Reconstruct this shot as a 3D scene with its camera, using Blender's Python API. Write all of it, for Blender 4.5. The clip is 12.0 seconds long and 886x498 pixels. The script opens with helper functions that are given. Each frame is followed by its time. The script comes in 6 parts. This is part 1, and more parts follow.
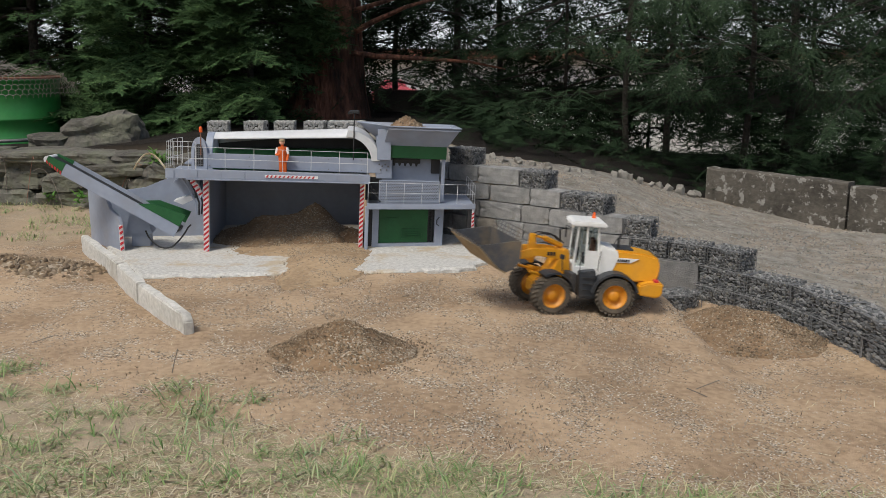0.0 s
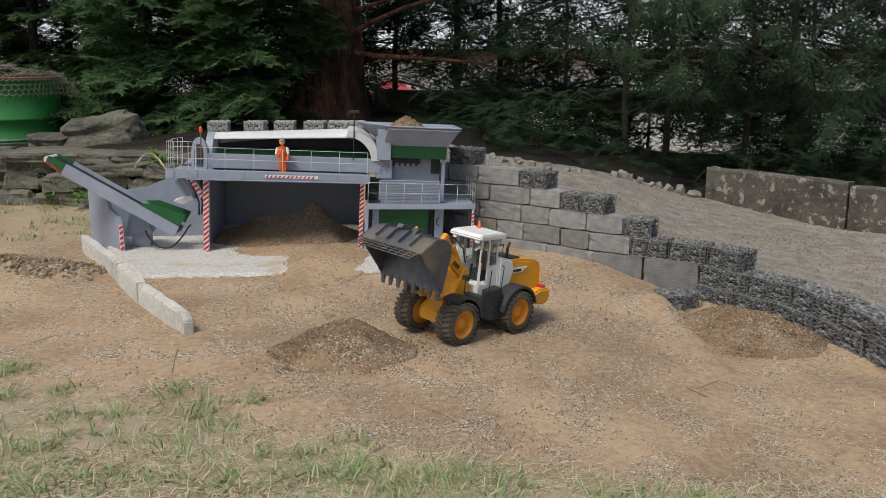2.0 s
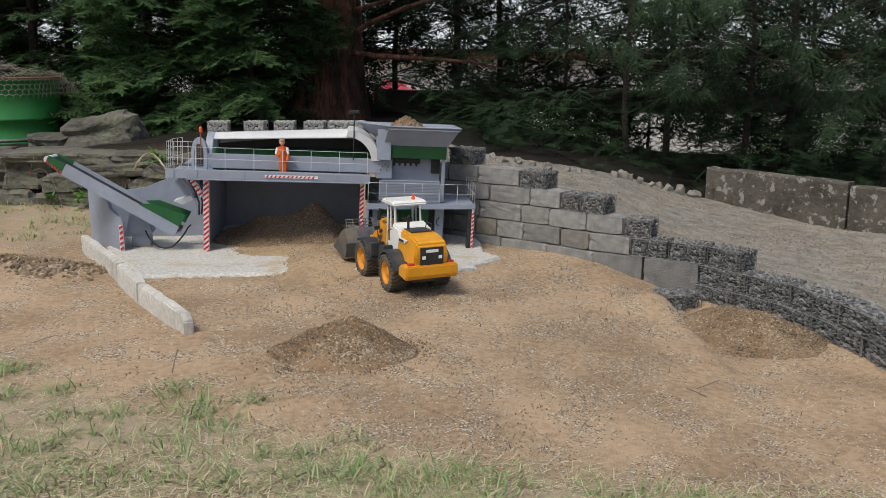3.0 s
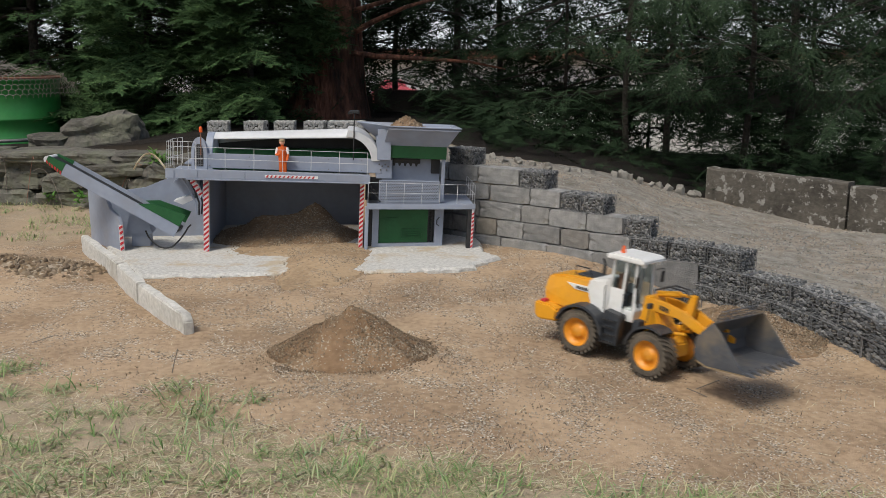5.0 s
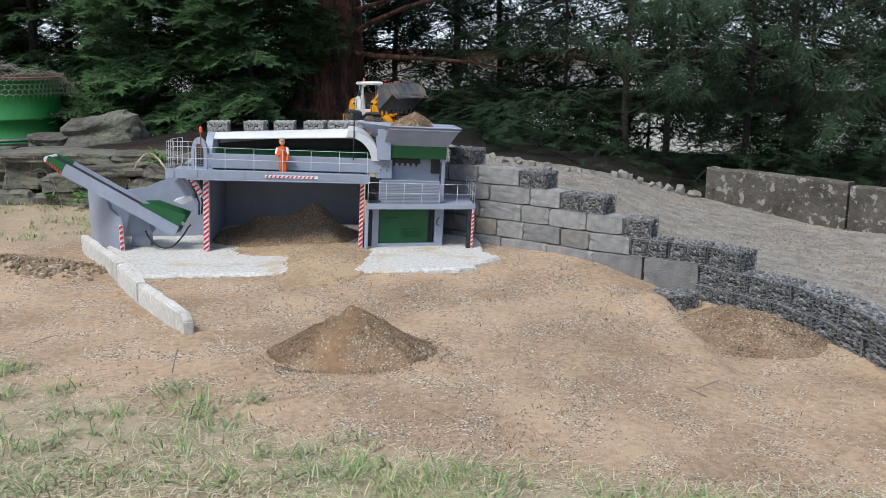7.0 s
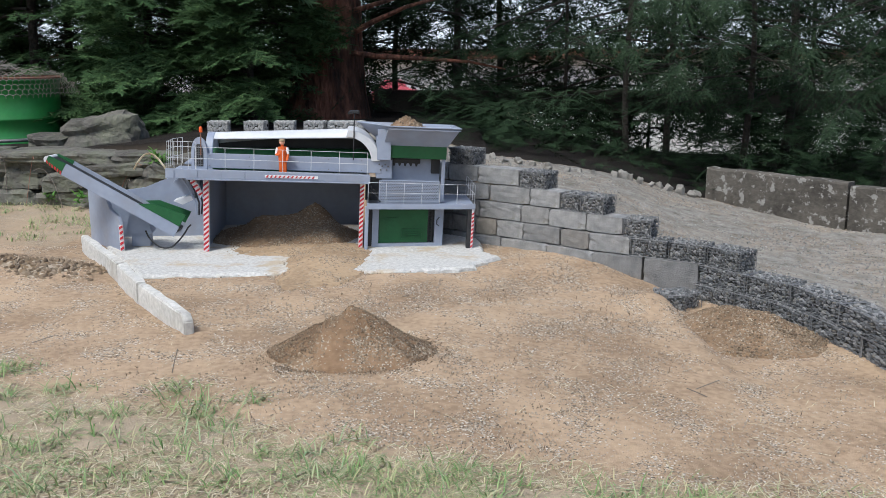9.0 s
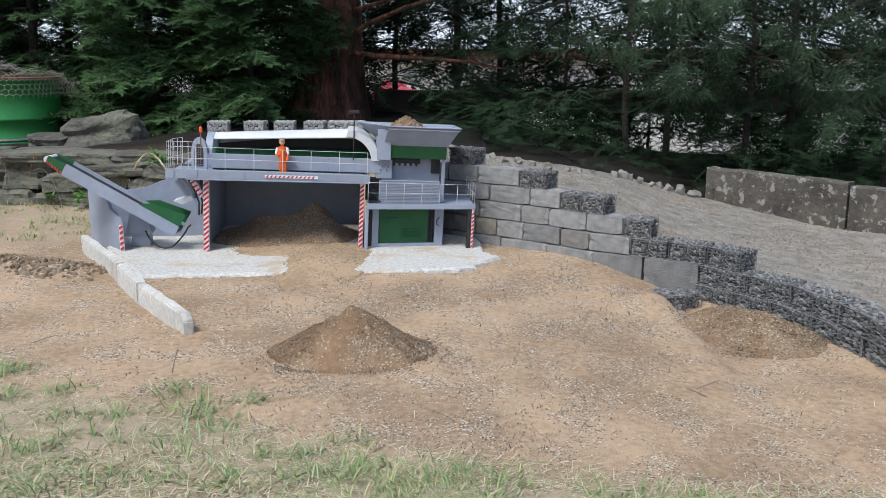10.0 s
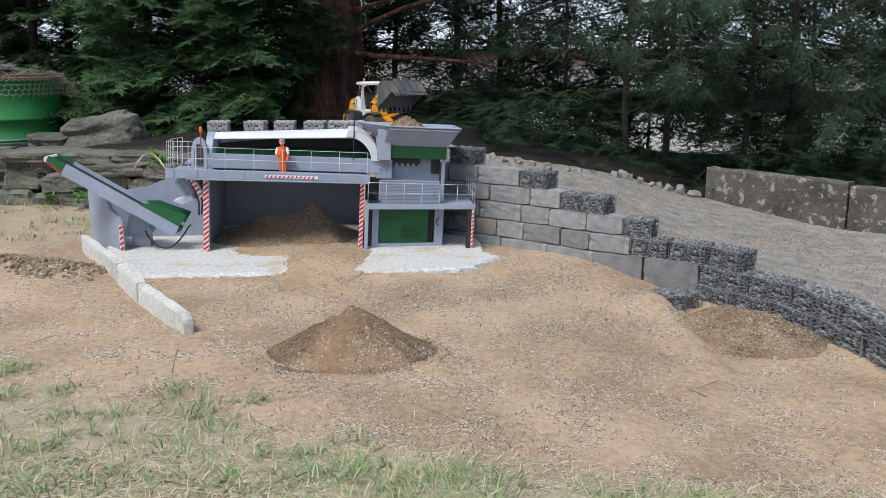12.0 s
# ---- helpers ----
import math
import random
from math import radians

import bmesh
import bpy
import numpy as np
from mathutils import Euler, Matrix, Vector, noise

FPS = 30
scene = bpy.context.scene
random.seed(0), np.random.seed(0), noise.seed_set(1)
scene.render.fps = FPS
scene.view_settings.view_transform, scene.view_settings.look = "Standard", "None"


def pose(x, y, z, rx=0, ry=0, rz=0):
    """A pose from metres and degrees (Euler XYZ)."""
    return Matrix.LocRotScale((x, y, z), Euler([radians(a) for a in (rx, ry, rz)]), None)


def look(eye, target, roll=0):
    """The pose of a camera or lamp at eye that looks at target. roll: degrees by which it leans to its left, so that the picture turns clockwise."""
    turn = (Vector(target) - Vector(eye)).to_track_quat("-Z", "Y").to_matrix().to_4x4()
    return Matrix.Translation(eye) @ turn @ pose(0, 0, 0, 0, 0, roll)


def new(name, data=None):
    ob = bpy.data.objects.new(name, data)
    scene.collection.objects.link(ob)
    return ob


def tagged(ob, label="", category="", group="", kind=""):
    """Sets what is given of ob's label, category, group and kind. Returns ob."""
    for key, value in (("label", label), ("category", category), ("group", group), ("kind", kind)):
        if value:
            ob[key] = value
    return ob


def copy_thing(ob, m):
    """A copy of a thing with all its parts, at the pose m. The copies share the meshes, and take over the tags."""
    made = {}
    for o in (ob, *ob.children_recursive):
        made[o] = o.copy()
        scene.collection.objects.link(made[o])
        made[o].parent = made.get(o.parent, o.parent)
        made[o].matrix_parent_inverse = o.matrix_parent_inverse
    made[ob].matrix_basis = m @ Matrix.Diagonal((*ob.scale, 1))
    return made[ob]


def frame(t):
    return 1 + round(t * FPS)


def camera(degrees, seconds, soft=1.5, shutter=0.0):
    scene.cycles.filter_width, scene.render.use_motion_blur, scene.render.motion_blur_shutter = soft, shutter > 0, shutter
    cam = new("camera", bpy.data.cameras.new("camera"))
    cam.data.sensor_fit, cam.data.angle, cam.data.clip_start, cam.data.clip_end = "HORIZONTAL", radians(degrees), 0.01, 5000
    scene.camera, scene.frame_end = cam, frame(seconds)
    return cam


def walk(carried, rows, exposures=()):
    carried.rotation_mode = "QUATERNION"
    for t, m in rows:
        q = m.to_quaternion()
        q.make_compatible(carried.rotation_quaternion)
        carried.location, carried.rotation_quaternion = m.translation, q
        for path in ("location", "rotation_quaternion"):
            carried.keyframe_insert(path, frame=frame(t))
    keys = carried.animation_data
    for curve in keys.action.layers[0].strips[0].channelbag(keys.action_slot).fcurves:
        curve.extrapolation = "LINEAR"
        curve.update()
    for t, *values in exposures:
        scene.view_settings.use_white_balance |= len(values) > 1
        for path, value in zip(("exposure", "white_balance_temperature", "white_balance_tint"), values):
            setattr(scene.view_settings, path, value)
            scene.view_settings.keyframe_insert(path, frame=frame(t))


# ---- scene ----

# ---------------------------------------------------------------- camera
cam = camera(52.0, 12.0, soft=0.8, shutter=0.08)
EYE = (0.0, 0.0, 0.644)
AIM = (0.0, 0.9785, 0.644 - 0.20635)
walk(cam, [(0.0, look(EYE, AIM)), (12.0, look(EYE, AIM))],
     exposures=[(0.0, -0.06, 6600, 5), (5.1, -0.06, 6600, 5), (5.4, 0.28, 5980, 5), (12.0, 0.32, 5920, 5)])

# ---------------------------------------------------------------- light
world = bpy.data.worlds.new("world")
scene.world = world
world.use_nodes = True
wn = world.node_tree.nodes
sky = wn.new("ShaderNodeTexSky")
sky.sky_type, sky.sun_disc = 'NISHITA', False
sky.sun_elevation, sky.sun_rotation = radians(58), radians(215)
sky.air_density, sky.dust_density = 1.0, 4.0
wn["Background"].inputs[1].default_value = 0.135
world.node_tree.links.new(sky.outputs[0], wn["Background"].inputs[0])
sun = new("sun", bpy.data.lights.new("sun", 'SUN'))
sun.data.energy, sun.data.angle, sun.data.color = 2.3, radians(16), (1.0, 0.95, 0.88)
sun.matrix_world = look((-1.2, -1.7, 3.3), (0, 0, 0))


# ---------------------------------------------------------------- materials
def mat(name, c1, c2, scale=20.0, rough=0.6, metal=0.0, bump=0.2, fine=8.0, rand=0.0, tint=None, dirt=None, dirt_scale=6.0, dirt_amount=0.45, depth=0.004, dirt_edges=(0.48, 0.68), stretch=None):
    """Two noises of different size blend two tones; a third lays patches of dirt; the fine one gives relief."""
    m = bpy.data.materials.new(name)
    m.use_nodes = True
    n, l = m.node_tree.nodes, m.node_tree.links
    b = n["Principled BSDF"]
    co = n.new("ShaderNodeTexCoord")
    place = co.outputs["Object"]
    if stretch:
        mp = n.new("ShaderNodeMapping")
        mp.inputs["Scale"].default_value = stretch
        l.new(place, mp.inputs["Vector"])
        place = mp.outputs[0]
    a, f = n.new("ShaderNodeTexNoise"), n.new("ShaderNodeTexNoise")
    a.inputs["Scale"].default_value, a.inputs["Detail"].default_value = scale, 5
    f.inputs["Scale"].default_value, f.inputs["Detail"].default_value = scale * fine, 4
    mix = n.new("ShaderNodeMath")
    mix.operation = 'MULTIPLY_ADD'
    mix.inputs[1].default_value, mix.inputs[2].default_value = 0.5, 0.0
    add = n.new("ShaderNodeMath")
    add.operation = 'ADD'
    ramp = n.new("ShaderNodeValToRGB")
    ramp.color_ramp.elements[0].position, ramp.color_ramp.elements[1].position = 0.42, 0.85
    ramp.color_ramp.elements[0].color, ramp.color_ramp.elements[1].color = (*c1, 1), (*c2, 1)
    for t in (a, f):
        l.new(place, t.inputs["Vector"])
    l.new(f.outputs["Fac"], mix.inputs[0])
    l.new(a.outputs["Fac"], add.inputs[0])
    l.new(mix.outputs[0], add.inputs[1])
    half = n.new("ShaderNodeMath")
    half.operation = 'MULTIPLY'
    half.inputs[1].default_value = 0.82
    l.new(add.outputs[0], half.inputs[0])
    l.new(half.outputs[0], ramp.inputs[0])
    col = ramp.outputs[0]
    if dirt:
        d = n.new("ShaderNodeTexNoise")
        d.inputs["Scale"].default_value, d.inputs["Detail"].default_value = dirt_scale, 8
        l.new(place, d.inputs["Vector"])
        dr = n.new("ShaderNodeValToRGB")
        d.inputs["Roughness"].default_value = 0.65
        dr.color_ramp.elements[0].position, dr.color_ramp.elements[1].position = dirt_edges
        dr.color_ramp.elements[1].color = (dirt_amount,) * 3 + (1,)
        l.new(d.outputs["Fac"], dr.inputs[0])
        dm = n.new("ShaderNodeMixRGB")
        dm.inputs[2].default_value = (*dirt, 1)
        l.new(dr.outputs[0], dm.inputs[0])
        l.new(col, dm.inputs[1])
        col = dm.outputs[0]
    if rand:
        oi, hv, mr = n.new("ShaderNodeObjectInfo"), n.new("ShaderNodeHueSaturation"), n.new("ShaderNodeMapRange")
        mr.inputs[3].default_value, mr.inputs[4].default_value = 1 - rand, 1 + rand
        l.new(oi.outputs["Random"], mr.inputs[0])
        l.new(mr.outputs[0], hv.inputs["Value"])
        l.new(col, hv.inputs["Color"])
        col = hv.outputs[0]
        if tint:
            many, part_of, share, tm = n.new("ShaderNodeMath"), n.new("ShaderNodeMath"), n.new("ShaderNodeMapRange"), n.new("ShaderNodeMixRGB")
            many.operation, part_of.operation = 'MULTIPLY', 'FRACT'
            many.inputs[1].default_value = 37.7
            share.inputs[1].default_value, share.inputs[4].default_value = 0.72, 0.5
            tm.inputs[2].default_value = (*tint, 1)
            l.new(oi.outputs["Random"], many.inputs[0])
            l.new(many.outputs[0], part_of.inputs[0])
            l.new(part_of.outputs[0], share.inputs[0])
            l.new(share.outputs[0], tm.inputs[0])
            l.new(col, tm.inputs[1])
            col = tm.outputs[0]
    l.new(col, b.inputs["Base Color"])
    b.inputs["Roughness"].default_value, b.inputs["Metallic"].default_value = rough, metal
    if bump:
        bp = n.new("ShaderNodeBump")
        bp.inputs["Strength"].default_value, bp.inputs["Distance"].default_value = bump, depth
        l.new(f.outputs["Fac"], bp.inputs["Height"])
        l.new(bp.outputs[0], b.inputs["Normal"])
    return m


def island_mat(name, tones, rough=0.9, spec=0.3):
    """Each loose piece of the mesh takes one of the tones at random."""
    m = bpy.data.materials.new(name)
    m.use_nodes = True
    n, l = m.node_tree.nodes, m.node_tree.links
    g, r = n.new("ShaderNodeNewGeometry"), n.new("ShaderNodeValToRGB")
    while len(r.color_ramp.elements) < len(tones):
        r.color_ramp.elements.new(0.5)
    for i, c in enumerate(tones):
        r.color_ramp.elements[i].position = i / max(1, len(tones) - 1)
        r.color_ramp.elements[i].color = (*c, 1)
    l.new(g.outputs["Random Per Island"], r.inputs[0])
    l.new(r.outputs[0], n["Principled BSDF"].inputs["Base Color"])
    n["Principled BSDF"].inputs["Roughness"].default_value = rough
    n["Principled BSDF"].inputs["Specular IOR Level"].default_value = spec
    return m


def soil_mat(name, base, dark, stones, amount, pebble=220.0, rough=0.95):
    """Earth with pebbles in it: cells of random tone show where the mask lets them."""
    m = bpy.data.materials.new(name)
    m.use_nodes = True
    n, l = m.node_tree.nodes, m.node_tree.links
    b = n["Principled BSDF"]
    co = n.new("ShaderNodeTexCoord")
    big, mid, cell, msk = (n.new("ShaderNodeTexNoise"), n.new("ShaderNodeTexNoise"), n.new("ShaderNodeTexVoronoi"), n.new("ShaderNodeTexNoise"))
    for t, s, d in ((big, 3.5, 8), (mid, 60, 8), (msk, 9, 9)):
        t.inputs["Scale"].default_value, t.inputs["Detail"].default_value = s, d
        l.new(co.outputs["Object"], t.inputs["Vector"])
    cell.inputs["Scale"].default_value = pebble
    l.new(co.outputs["Object"], cell.inputs["Vector"])
    r1 = n.new("ShaderNodeValToRGB")
    r1.color_ramp.elements[0].position, r1.color_ramp.elements[1].position = 0.40, 0.62
    r1.color_ramp.elements[0].color, r1.color_ramp.elements[1].color = (*dark, 1), (*base, 1)
    mx = n.new("ShaderNodeMath")
    mx.operation = 'MULTIPLY_ADD'
    mx.inputs[1].default_value = 0.45
    hf = n.new("ShaderNodeMath")
    hf.operation = 'MULTIPLY'
    hf.inputs[1].default_value = 0.6
    l.new(big.outputs["Fac"], hf.inputs[0])
    l.new(mid.outputs["Fac"], mx.inputs[0])
    l.new(hf.outputs[0], mx.inputs[2])
    l.new(mx.outputs[0], r1.inputs[0])
    r2 = n.new("ShaderNodeValToRGB")
    while len(r2.color_ramp.elements) < len(stones):
        r2.color_ramp.elements.new(0.5)
    for i, c in enumerate(stones):
        r2.color_ramp.elements[i].position, r2.color_ramp.elements[i].color = i / (len(stones) - 1), (*c, 1)
    sep = n.new("ShaderNodeSeparateColor")
    l.new(cell.outputs["Color"], sep.inputs[0])
    l.new(sep.outputs[0], r2.inputs[0])
    pick = n.new("ShaderNodeMath")
    pick.operation = 'MULTIPLY_ADD'
    pick.inputs[1].default_value, pick.inputs[2].default_value = 2.4, amount - 1.7
    l.new(msk.outputs["Fac"], pick.inputs[0])
    gate = n.new("ShaderNodeMath")
    gate.operation = 'GREATER_THAN'
    l.new(pick.outputs[0], gate.inputs[0])
    l.new(sep.outputs[1], gate.inputs[1])
    mixc = n.new("ShaderNodeMixRGB")
    l.new(gate.outputs[0], mixc.inputs[0])
    l.new(r1.outputs[0], mixc.inputs[1])
    l.new(r2.outputs[0], mixc.inputs[2])
    l.new(mixc.outputs[0], b.inputs["Base Color"])
    b.inputs["Roughness"].default_value = rough
    b.inputs["Specular IOR Level"].default_value = 0.25
    bp, inv = n.new("ShaderNodeBump"), n.new("ShaderNodeMath")
    inv.operation = 'MULTIPLY_ADD'
    inv.inputs[1].default_value = -0.8
    l.new(cell.outputs["Distance"], inv.inputs[0])
    l.new(mid.outputs["Fac"], inv.inputs[2])
    bp.inputs["Strength"].default_value, bp.inputs["Distance"].default_value = 0.55, 0.004
    l.new(inv.outputs[0], bp.inputs["Height"])
    l.new(bp.outputs[0], b.inputs["Normal"])
    return m, mixc, l, n, b


def glass_mat(name, tint):
    m = bpy.data.materials.new(name)
    m.use_nodes = True
    n, l = m.node_tree.nodes, m.node_tree.links
    b = n["Principled BSDF"]
    b.inputs["Base Color"].default_value = (*tint, 1)
    b.inputs["Roughness"].default_value, b.inputs["Transmission Weight"].default_value, b.inputs["IOR"].default_value = 0.05, 1.0, 1.1
    return m


M = {}
M["paint"] = mat("grey_paint", (0.235, 0.268, 0.35), (0.295, 0.33, 0.415), 6, 0.45, bump=0.05, dirt=(0.24, 0.22, 0.2), dirt_scale=9, dirt_amount=0.3)
M["cover"] = mat("white_cover", (0.5, 0.51, 0.54), (0.6, 0.61, 0.63), 8, 0.5, bump=0.05, dirt=(0.45, 0.42, 0.38), dirt_amount=0.25)
M["green"] = mat("green_paint", (0.006, 0.07, 0.018), (0.01, 0.10, 0.028), 9, 0.62, bump=0.04, dirt=(0.05, 0.1, 0.04), dirt_amount=0.3)
M["red"] = mat("red_stripe", (0.42, 0.02, 0.03), (0.5, 0.03, 0.04), 30, 0.5, bump=0.03)
M["white"] = mat("white_stripe", (0.66, 0.65, 0.66), (0.74, 0.73, 0.74), 30, 0.5, bump=0.03)
M["black"] = mat("black_steel", (0.012, 0.012, 0.014), (0.03, 0.03, 0.032), 30, 0.55, bump=0.05)
M["rubber"] = mat("dusty_rubber", (0.045, 0.038, 0.031), (0.15, 0.122, 0.092), 30, 0.9, bump=0.25, depth=0.002)
M["yellow"] = mat("yellow_paint", (0.62, 0.27, 0.012), (0.72, 0.33, 0.018), 12, 0.38, bump=0.03, dirt=(0.42, 0.25, 0.1), dirt_scale=14, dirt_amount=0.25)
M["rim"] = mat("orange_rim", (0.62, 0.23, 0.01), (0.7, 0.28, 0.015), 14, 0.45, bump=0.03, dirt=(0.35, 0.2, 0.1), dirt_scale=30, dirt_amount=0.35)
M["cab"] = mat("white_cab_paint", (0.66, 0.66, 0.66), (0.76, 0.76, 0.76), 12, 0.4, bump=0.03, dirt=(0.5, 0.45, 0.38), dirt_scale=16, dirt_amount=0.3)
M["dark"] = mat("dark_grey_plastic", (0.018, 0.022, 0.029), (0.04, 0.045, 0.054), 20, 0.5, bump=0.05, dirt=(0.14, 0.11, 0.08), dirt_scale=14, dirt_amount=0.3)
M["bucket"] = mat("bucket_steel", (0.07, 0.075, 0.088), (0.12, 0.125, 0.14), 14, 0.45, 0.3, bump=0.08, dirt=(0.26, 0.2, 0.13), dirt_scale=9, dirt_amount=0.75)
M["orange"] = mat("orange_overalls", (0.6, 0.1, 0.014), (0.7, 0.14, 0.022), 60, 0.6, bump=0.1)
M["skin"] = mat("doll_face_paint", (0.55, 0.3, 0.2), (0.6, 0.35, 0.25), 60, 0.6, bump=0.02)
M["block"] = mat("cast_concrete", (0.15, 0.15, 0.152), (0.33, 0.325, 0.32), 1.6, 0.9, bump=0.35, fine=14, rand=0.24, tint=(0.25, 0.195, 0.125), dirt=(0.15, 0.135, 0.11), dirt_scale=1.9, dirt_amount=0.6, depth=0.03, dirt_edges=(0.54, 0.68), stretch=(2.6, 1.3, 1.0))
M["oldwall"] = mat("weathered_concrete", (0.035, 0.03, 0.025), (0.12, 0.107, 0.09), 7, 0.95, bump=0.6, fine=9, dirt=(0.3, 0.29, 0.27), dirt_scale=30, dirt_amount=0.75, depth=0.008, dirt_edges=(0.555, 0.60))
M["kerb"] = mat("pale_granite", (0.42, 0.41, 0.39), (0.68, 0.66, 0.63), 70, 0.85, bump=0.5, fine=10, dirt=(0.3, 0.26, 0.2), dirt_scale=8, dirt_amount=0.5)
M["pad"] = mat("rough_screed", (0.36, 0.352, 0.338), (0.63, 0.615, 0.59), 90, 0.95, bump=0.7, fine=4, dirt=(0.42, 0.33, 0.22), dirt_scale=7, dirt_amount=0.8, depth=0.004, dirt_edges=(0.52, 0.64))
M["gabion"] = island_mat("gabion_stone", [(0.045, 0.047, 0.05), (0.11, 0.112, 0.116), (0.18, 0.182, 0.187), (0.075, 0.077, 0.08), (0.28, 0.28, 0.28), (0.14, 0.128, 0.11)])
M["palegabion"] = island_mat("crushed_stone", [(0.26, 0.26, 0.26), (0.34, 0.34, 0.335), (0.42, 0.415, 0.41), (0.3, 0.3, 0.295), (0.48, 0.48, 0.475)])
M["wire"] = mat("galvanised_wire", (0.13, 0.13, 0.135), (0.22, 0.22, 0.225), 40, 0.6, 0.4, bump=0)
M["rust"] = mat("rusty_wire", (0.16, 0.075, 0.05), (0.26, 0.15, 0.11), 40, 0.8, 0.3, bump=0.1)
M["stone"] = mat("grey_fieldstone", (0.06, 0.055, 0.048), (0.18, 0.17, 0.15), 7, 0.95, bump=0.8, fine=7, rand=0.25, dirt=(0.1, 0.12, 0.06), dirt_scale=5, dirt_amount=0.5, depth=0.015)
M["palestone"] = mat("pale_rubble", (0.15, 0.14, 0.125), (0.27, 0.255, 0.23), 14, 0.95, bump=0.6, rand=0.2)
M["drum"] = mat("green_drum_paint", (0.022, 0.16, 0.035), (0.035, 0.22, 0.05), 5, 0.4, bump=0.05, dirt=(0.04, 0.1, 0.03), dirt_scale=6, dirt_amount=0.4)
M["bark"] = mat("red_brown_bark", (0.016, 0.009, 0.006), (0.28, 0.115, 0.075), 16, 0.95, bump=1.0, fine=3, depth=0.05, stretch=(1.0, 1.0, 0.28), dirt=(0.012, 0.008, 0.006), dirt_scale=5, dirt_amount=0.85)
M["darkbark"] = mat("dark_spruce_bark", (0.009, 0.008, 0.007), (0.05, 0.04, 0.032), 18, 0.95, bump=0.8, fine=4, depth=0.02)
M["twig"] = mat("grey_twig", (0.12, 0.1, 0.085), (0.22, 0.19, 0.16), 20, 0.95, bump=0.3)
M["board"] = mat("dark_fence_board", (0.018, 0.015, 0.012), (0.045, 0.036, 0.028), 9, 0.95, bump=0.4)
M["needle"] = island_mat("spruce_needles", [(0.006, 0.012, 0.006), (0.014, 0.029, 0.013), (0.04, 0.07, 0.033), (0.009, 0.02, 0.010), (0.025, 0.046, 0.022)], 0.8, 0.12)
M["pine"] = island_mat("pine_needles", [(0.016, 0.038, 0.014), (0.055, 0.105, 0.042), (0.026, 0.06, 0.022), (0.11, 0.175, 0.07), (0.036, 0.078, 0.032)], 0.8, 0.12)
M["bough"] = island_mat("young_needles", [(0.01, 0.021, 0.011), (0.024, 0.046, 0.023), (0.075, 0.115, 0.06), (0.015, 0.03, 0.016), (0.036, 0.064, 0.034)], 0.75, 0.15)
M["leaf"] = island_mat("bright_leaves", [(0.05, 0.14, 0.02), (0.09, 0.2, 0.03), (0.07, 0.16, 0.03)], 0.6)
M["grass"] = island_mat("lawn_blades", [(0.12, 0.19, 0.06), (0.2, 0.29, 0.11), (0.42, 0.36, 0.21), (0.24, 0.33, 0.14), (0.16, 0.23, 0.09), (0.5, 0.43, 0.27), (0.3, 0.32, 0.15)], 0.8)
M["bark_bits"] = island_mat("bark_bits", [(0.05, 0.035, 0.025), (0.11, 0.08, 0.055), (0.18, 0.13, 0.09)])
M["straw"] = island_mat("dry_straw", [(0.36, 0.29, 0.18), (0.56, 0.48, 0.33), (0.26, 0.19, 0.115), (0.47, 0.41, 0.29), (0.64, 0.57, 0.43)], 0.9)
M["pebble"] = island_mat("loose_pebbles", [(0.18, 0.14, 0.105), (0.27, 0.21, 0.15), (0.38, 0.31, 0.235), (0.22, 0.165, 0.115), (0.46, 0.41, 0.345)], 0.9)
M["gravel"] = island_mat("dark_gravel", [(0.1, 0.072, 0.048), (0.18, 0.132, 0.09), (0.25, 0.185, 0.125), (0.13, 0.095, 0.066), (0.33, 0.26, 0.185)], 0.9)
M["gritstone"] = island_mat("grit_stones", [(0.12, 0.118, 0.11), (0.22, 0.216, 0.205), (0.3, 0.296, 0.285), (0.17, 0.166, 0.155), (0.42, 0.415, 0.4)])
M["yardgrit"] = island_mat("yard_grit", [(0.24, 0.185, 0.135), (0.33, 0.27, 0.21), (0.42, 0.36, 0.295), (0.19, 0.145, 0.105), (0.5, 0.45, 0.39), (0.36, 0.265, 0.175)], 0.9)
M["tuft"] = island_mat("green_blades", [(0.09, 0.16, 0.045), (0.17, 0.26, 0.09), (0.26, 0.32, 0.13), (0.12, 0.2, 0.075), (0.42, 0.4, 0.24), (0.2, 0.3, 0.15)], 0.6)
M["net"] = mat("dull_wire", (0.16, 0.135, 0.12), (0.28, 0.25, 0.23), 40, 0.7, 0.2, bump=0)
M["house"] = mat("pale_render", (0.68, 0.68, 0.68), (0.8, 0.8, 0.8), 3, 0.9, bump=0.1)
M["redcar"] = mat("red_lacquer", (0.55, 0.1, 0.14), (0.66, 0.16, 0.2), 3, 0.4, bump=0)
M["glass"] = glass_mat("cab_glass", (0.75, 0.8, 0.8))
M["lamp"] = mat("lamp_glass", (0.75, 0.75, 0.72), (0.85, 0.85, 0.82), 30, 0.2, bump=0)
M["beacon"] = mat("orange_beacon", (0.7, 0.1, 0.02), (0.8, 0.14, 0.03), 30, 0.25, bump=0)
SAND = [(0.1, 0.075, 0.05), (0.2, 0.155, 0.11), (0.28, 0.225, 0.165), (0.38, 0.33, 0.265)]
M["sand"] = soil_mat("sandy_heap", (0.235, 0.15, 0.09), (0.14, 0.09, 0.053), SAND, 0.75, 300)[0]
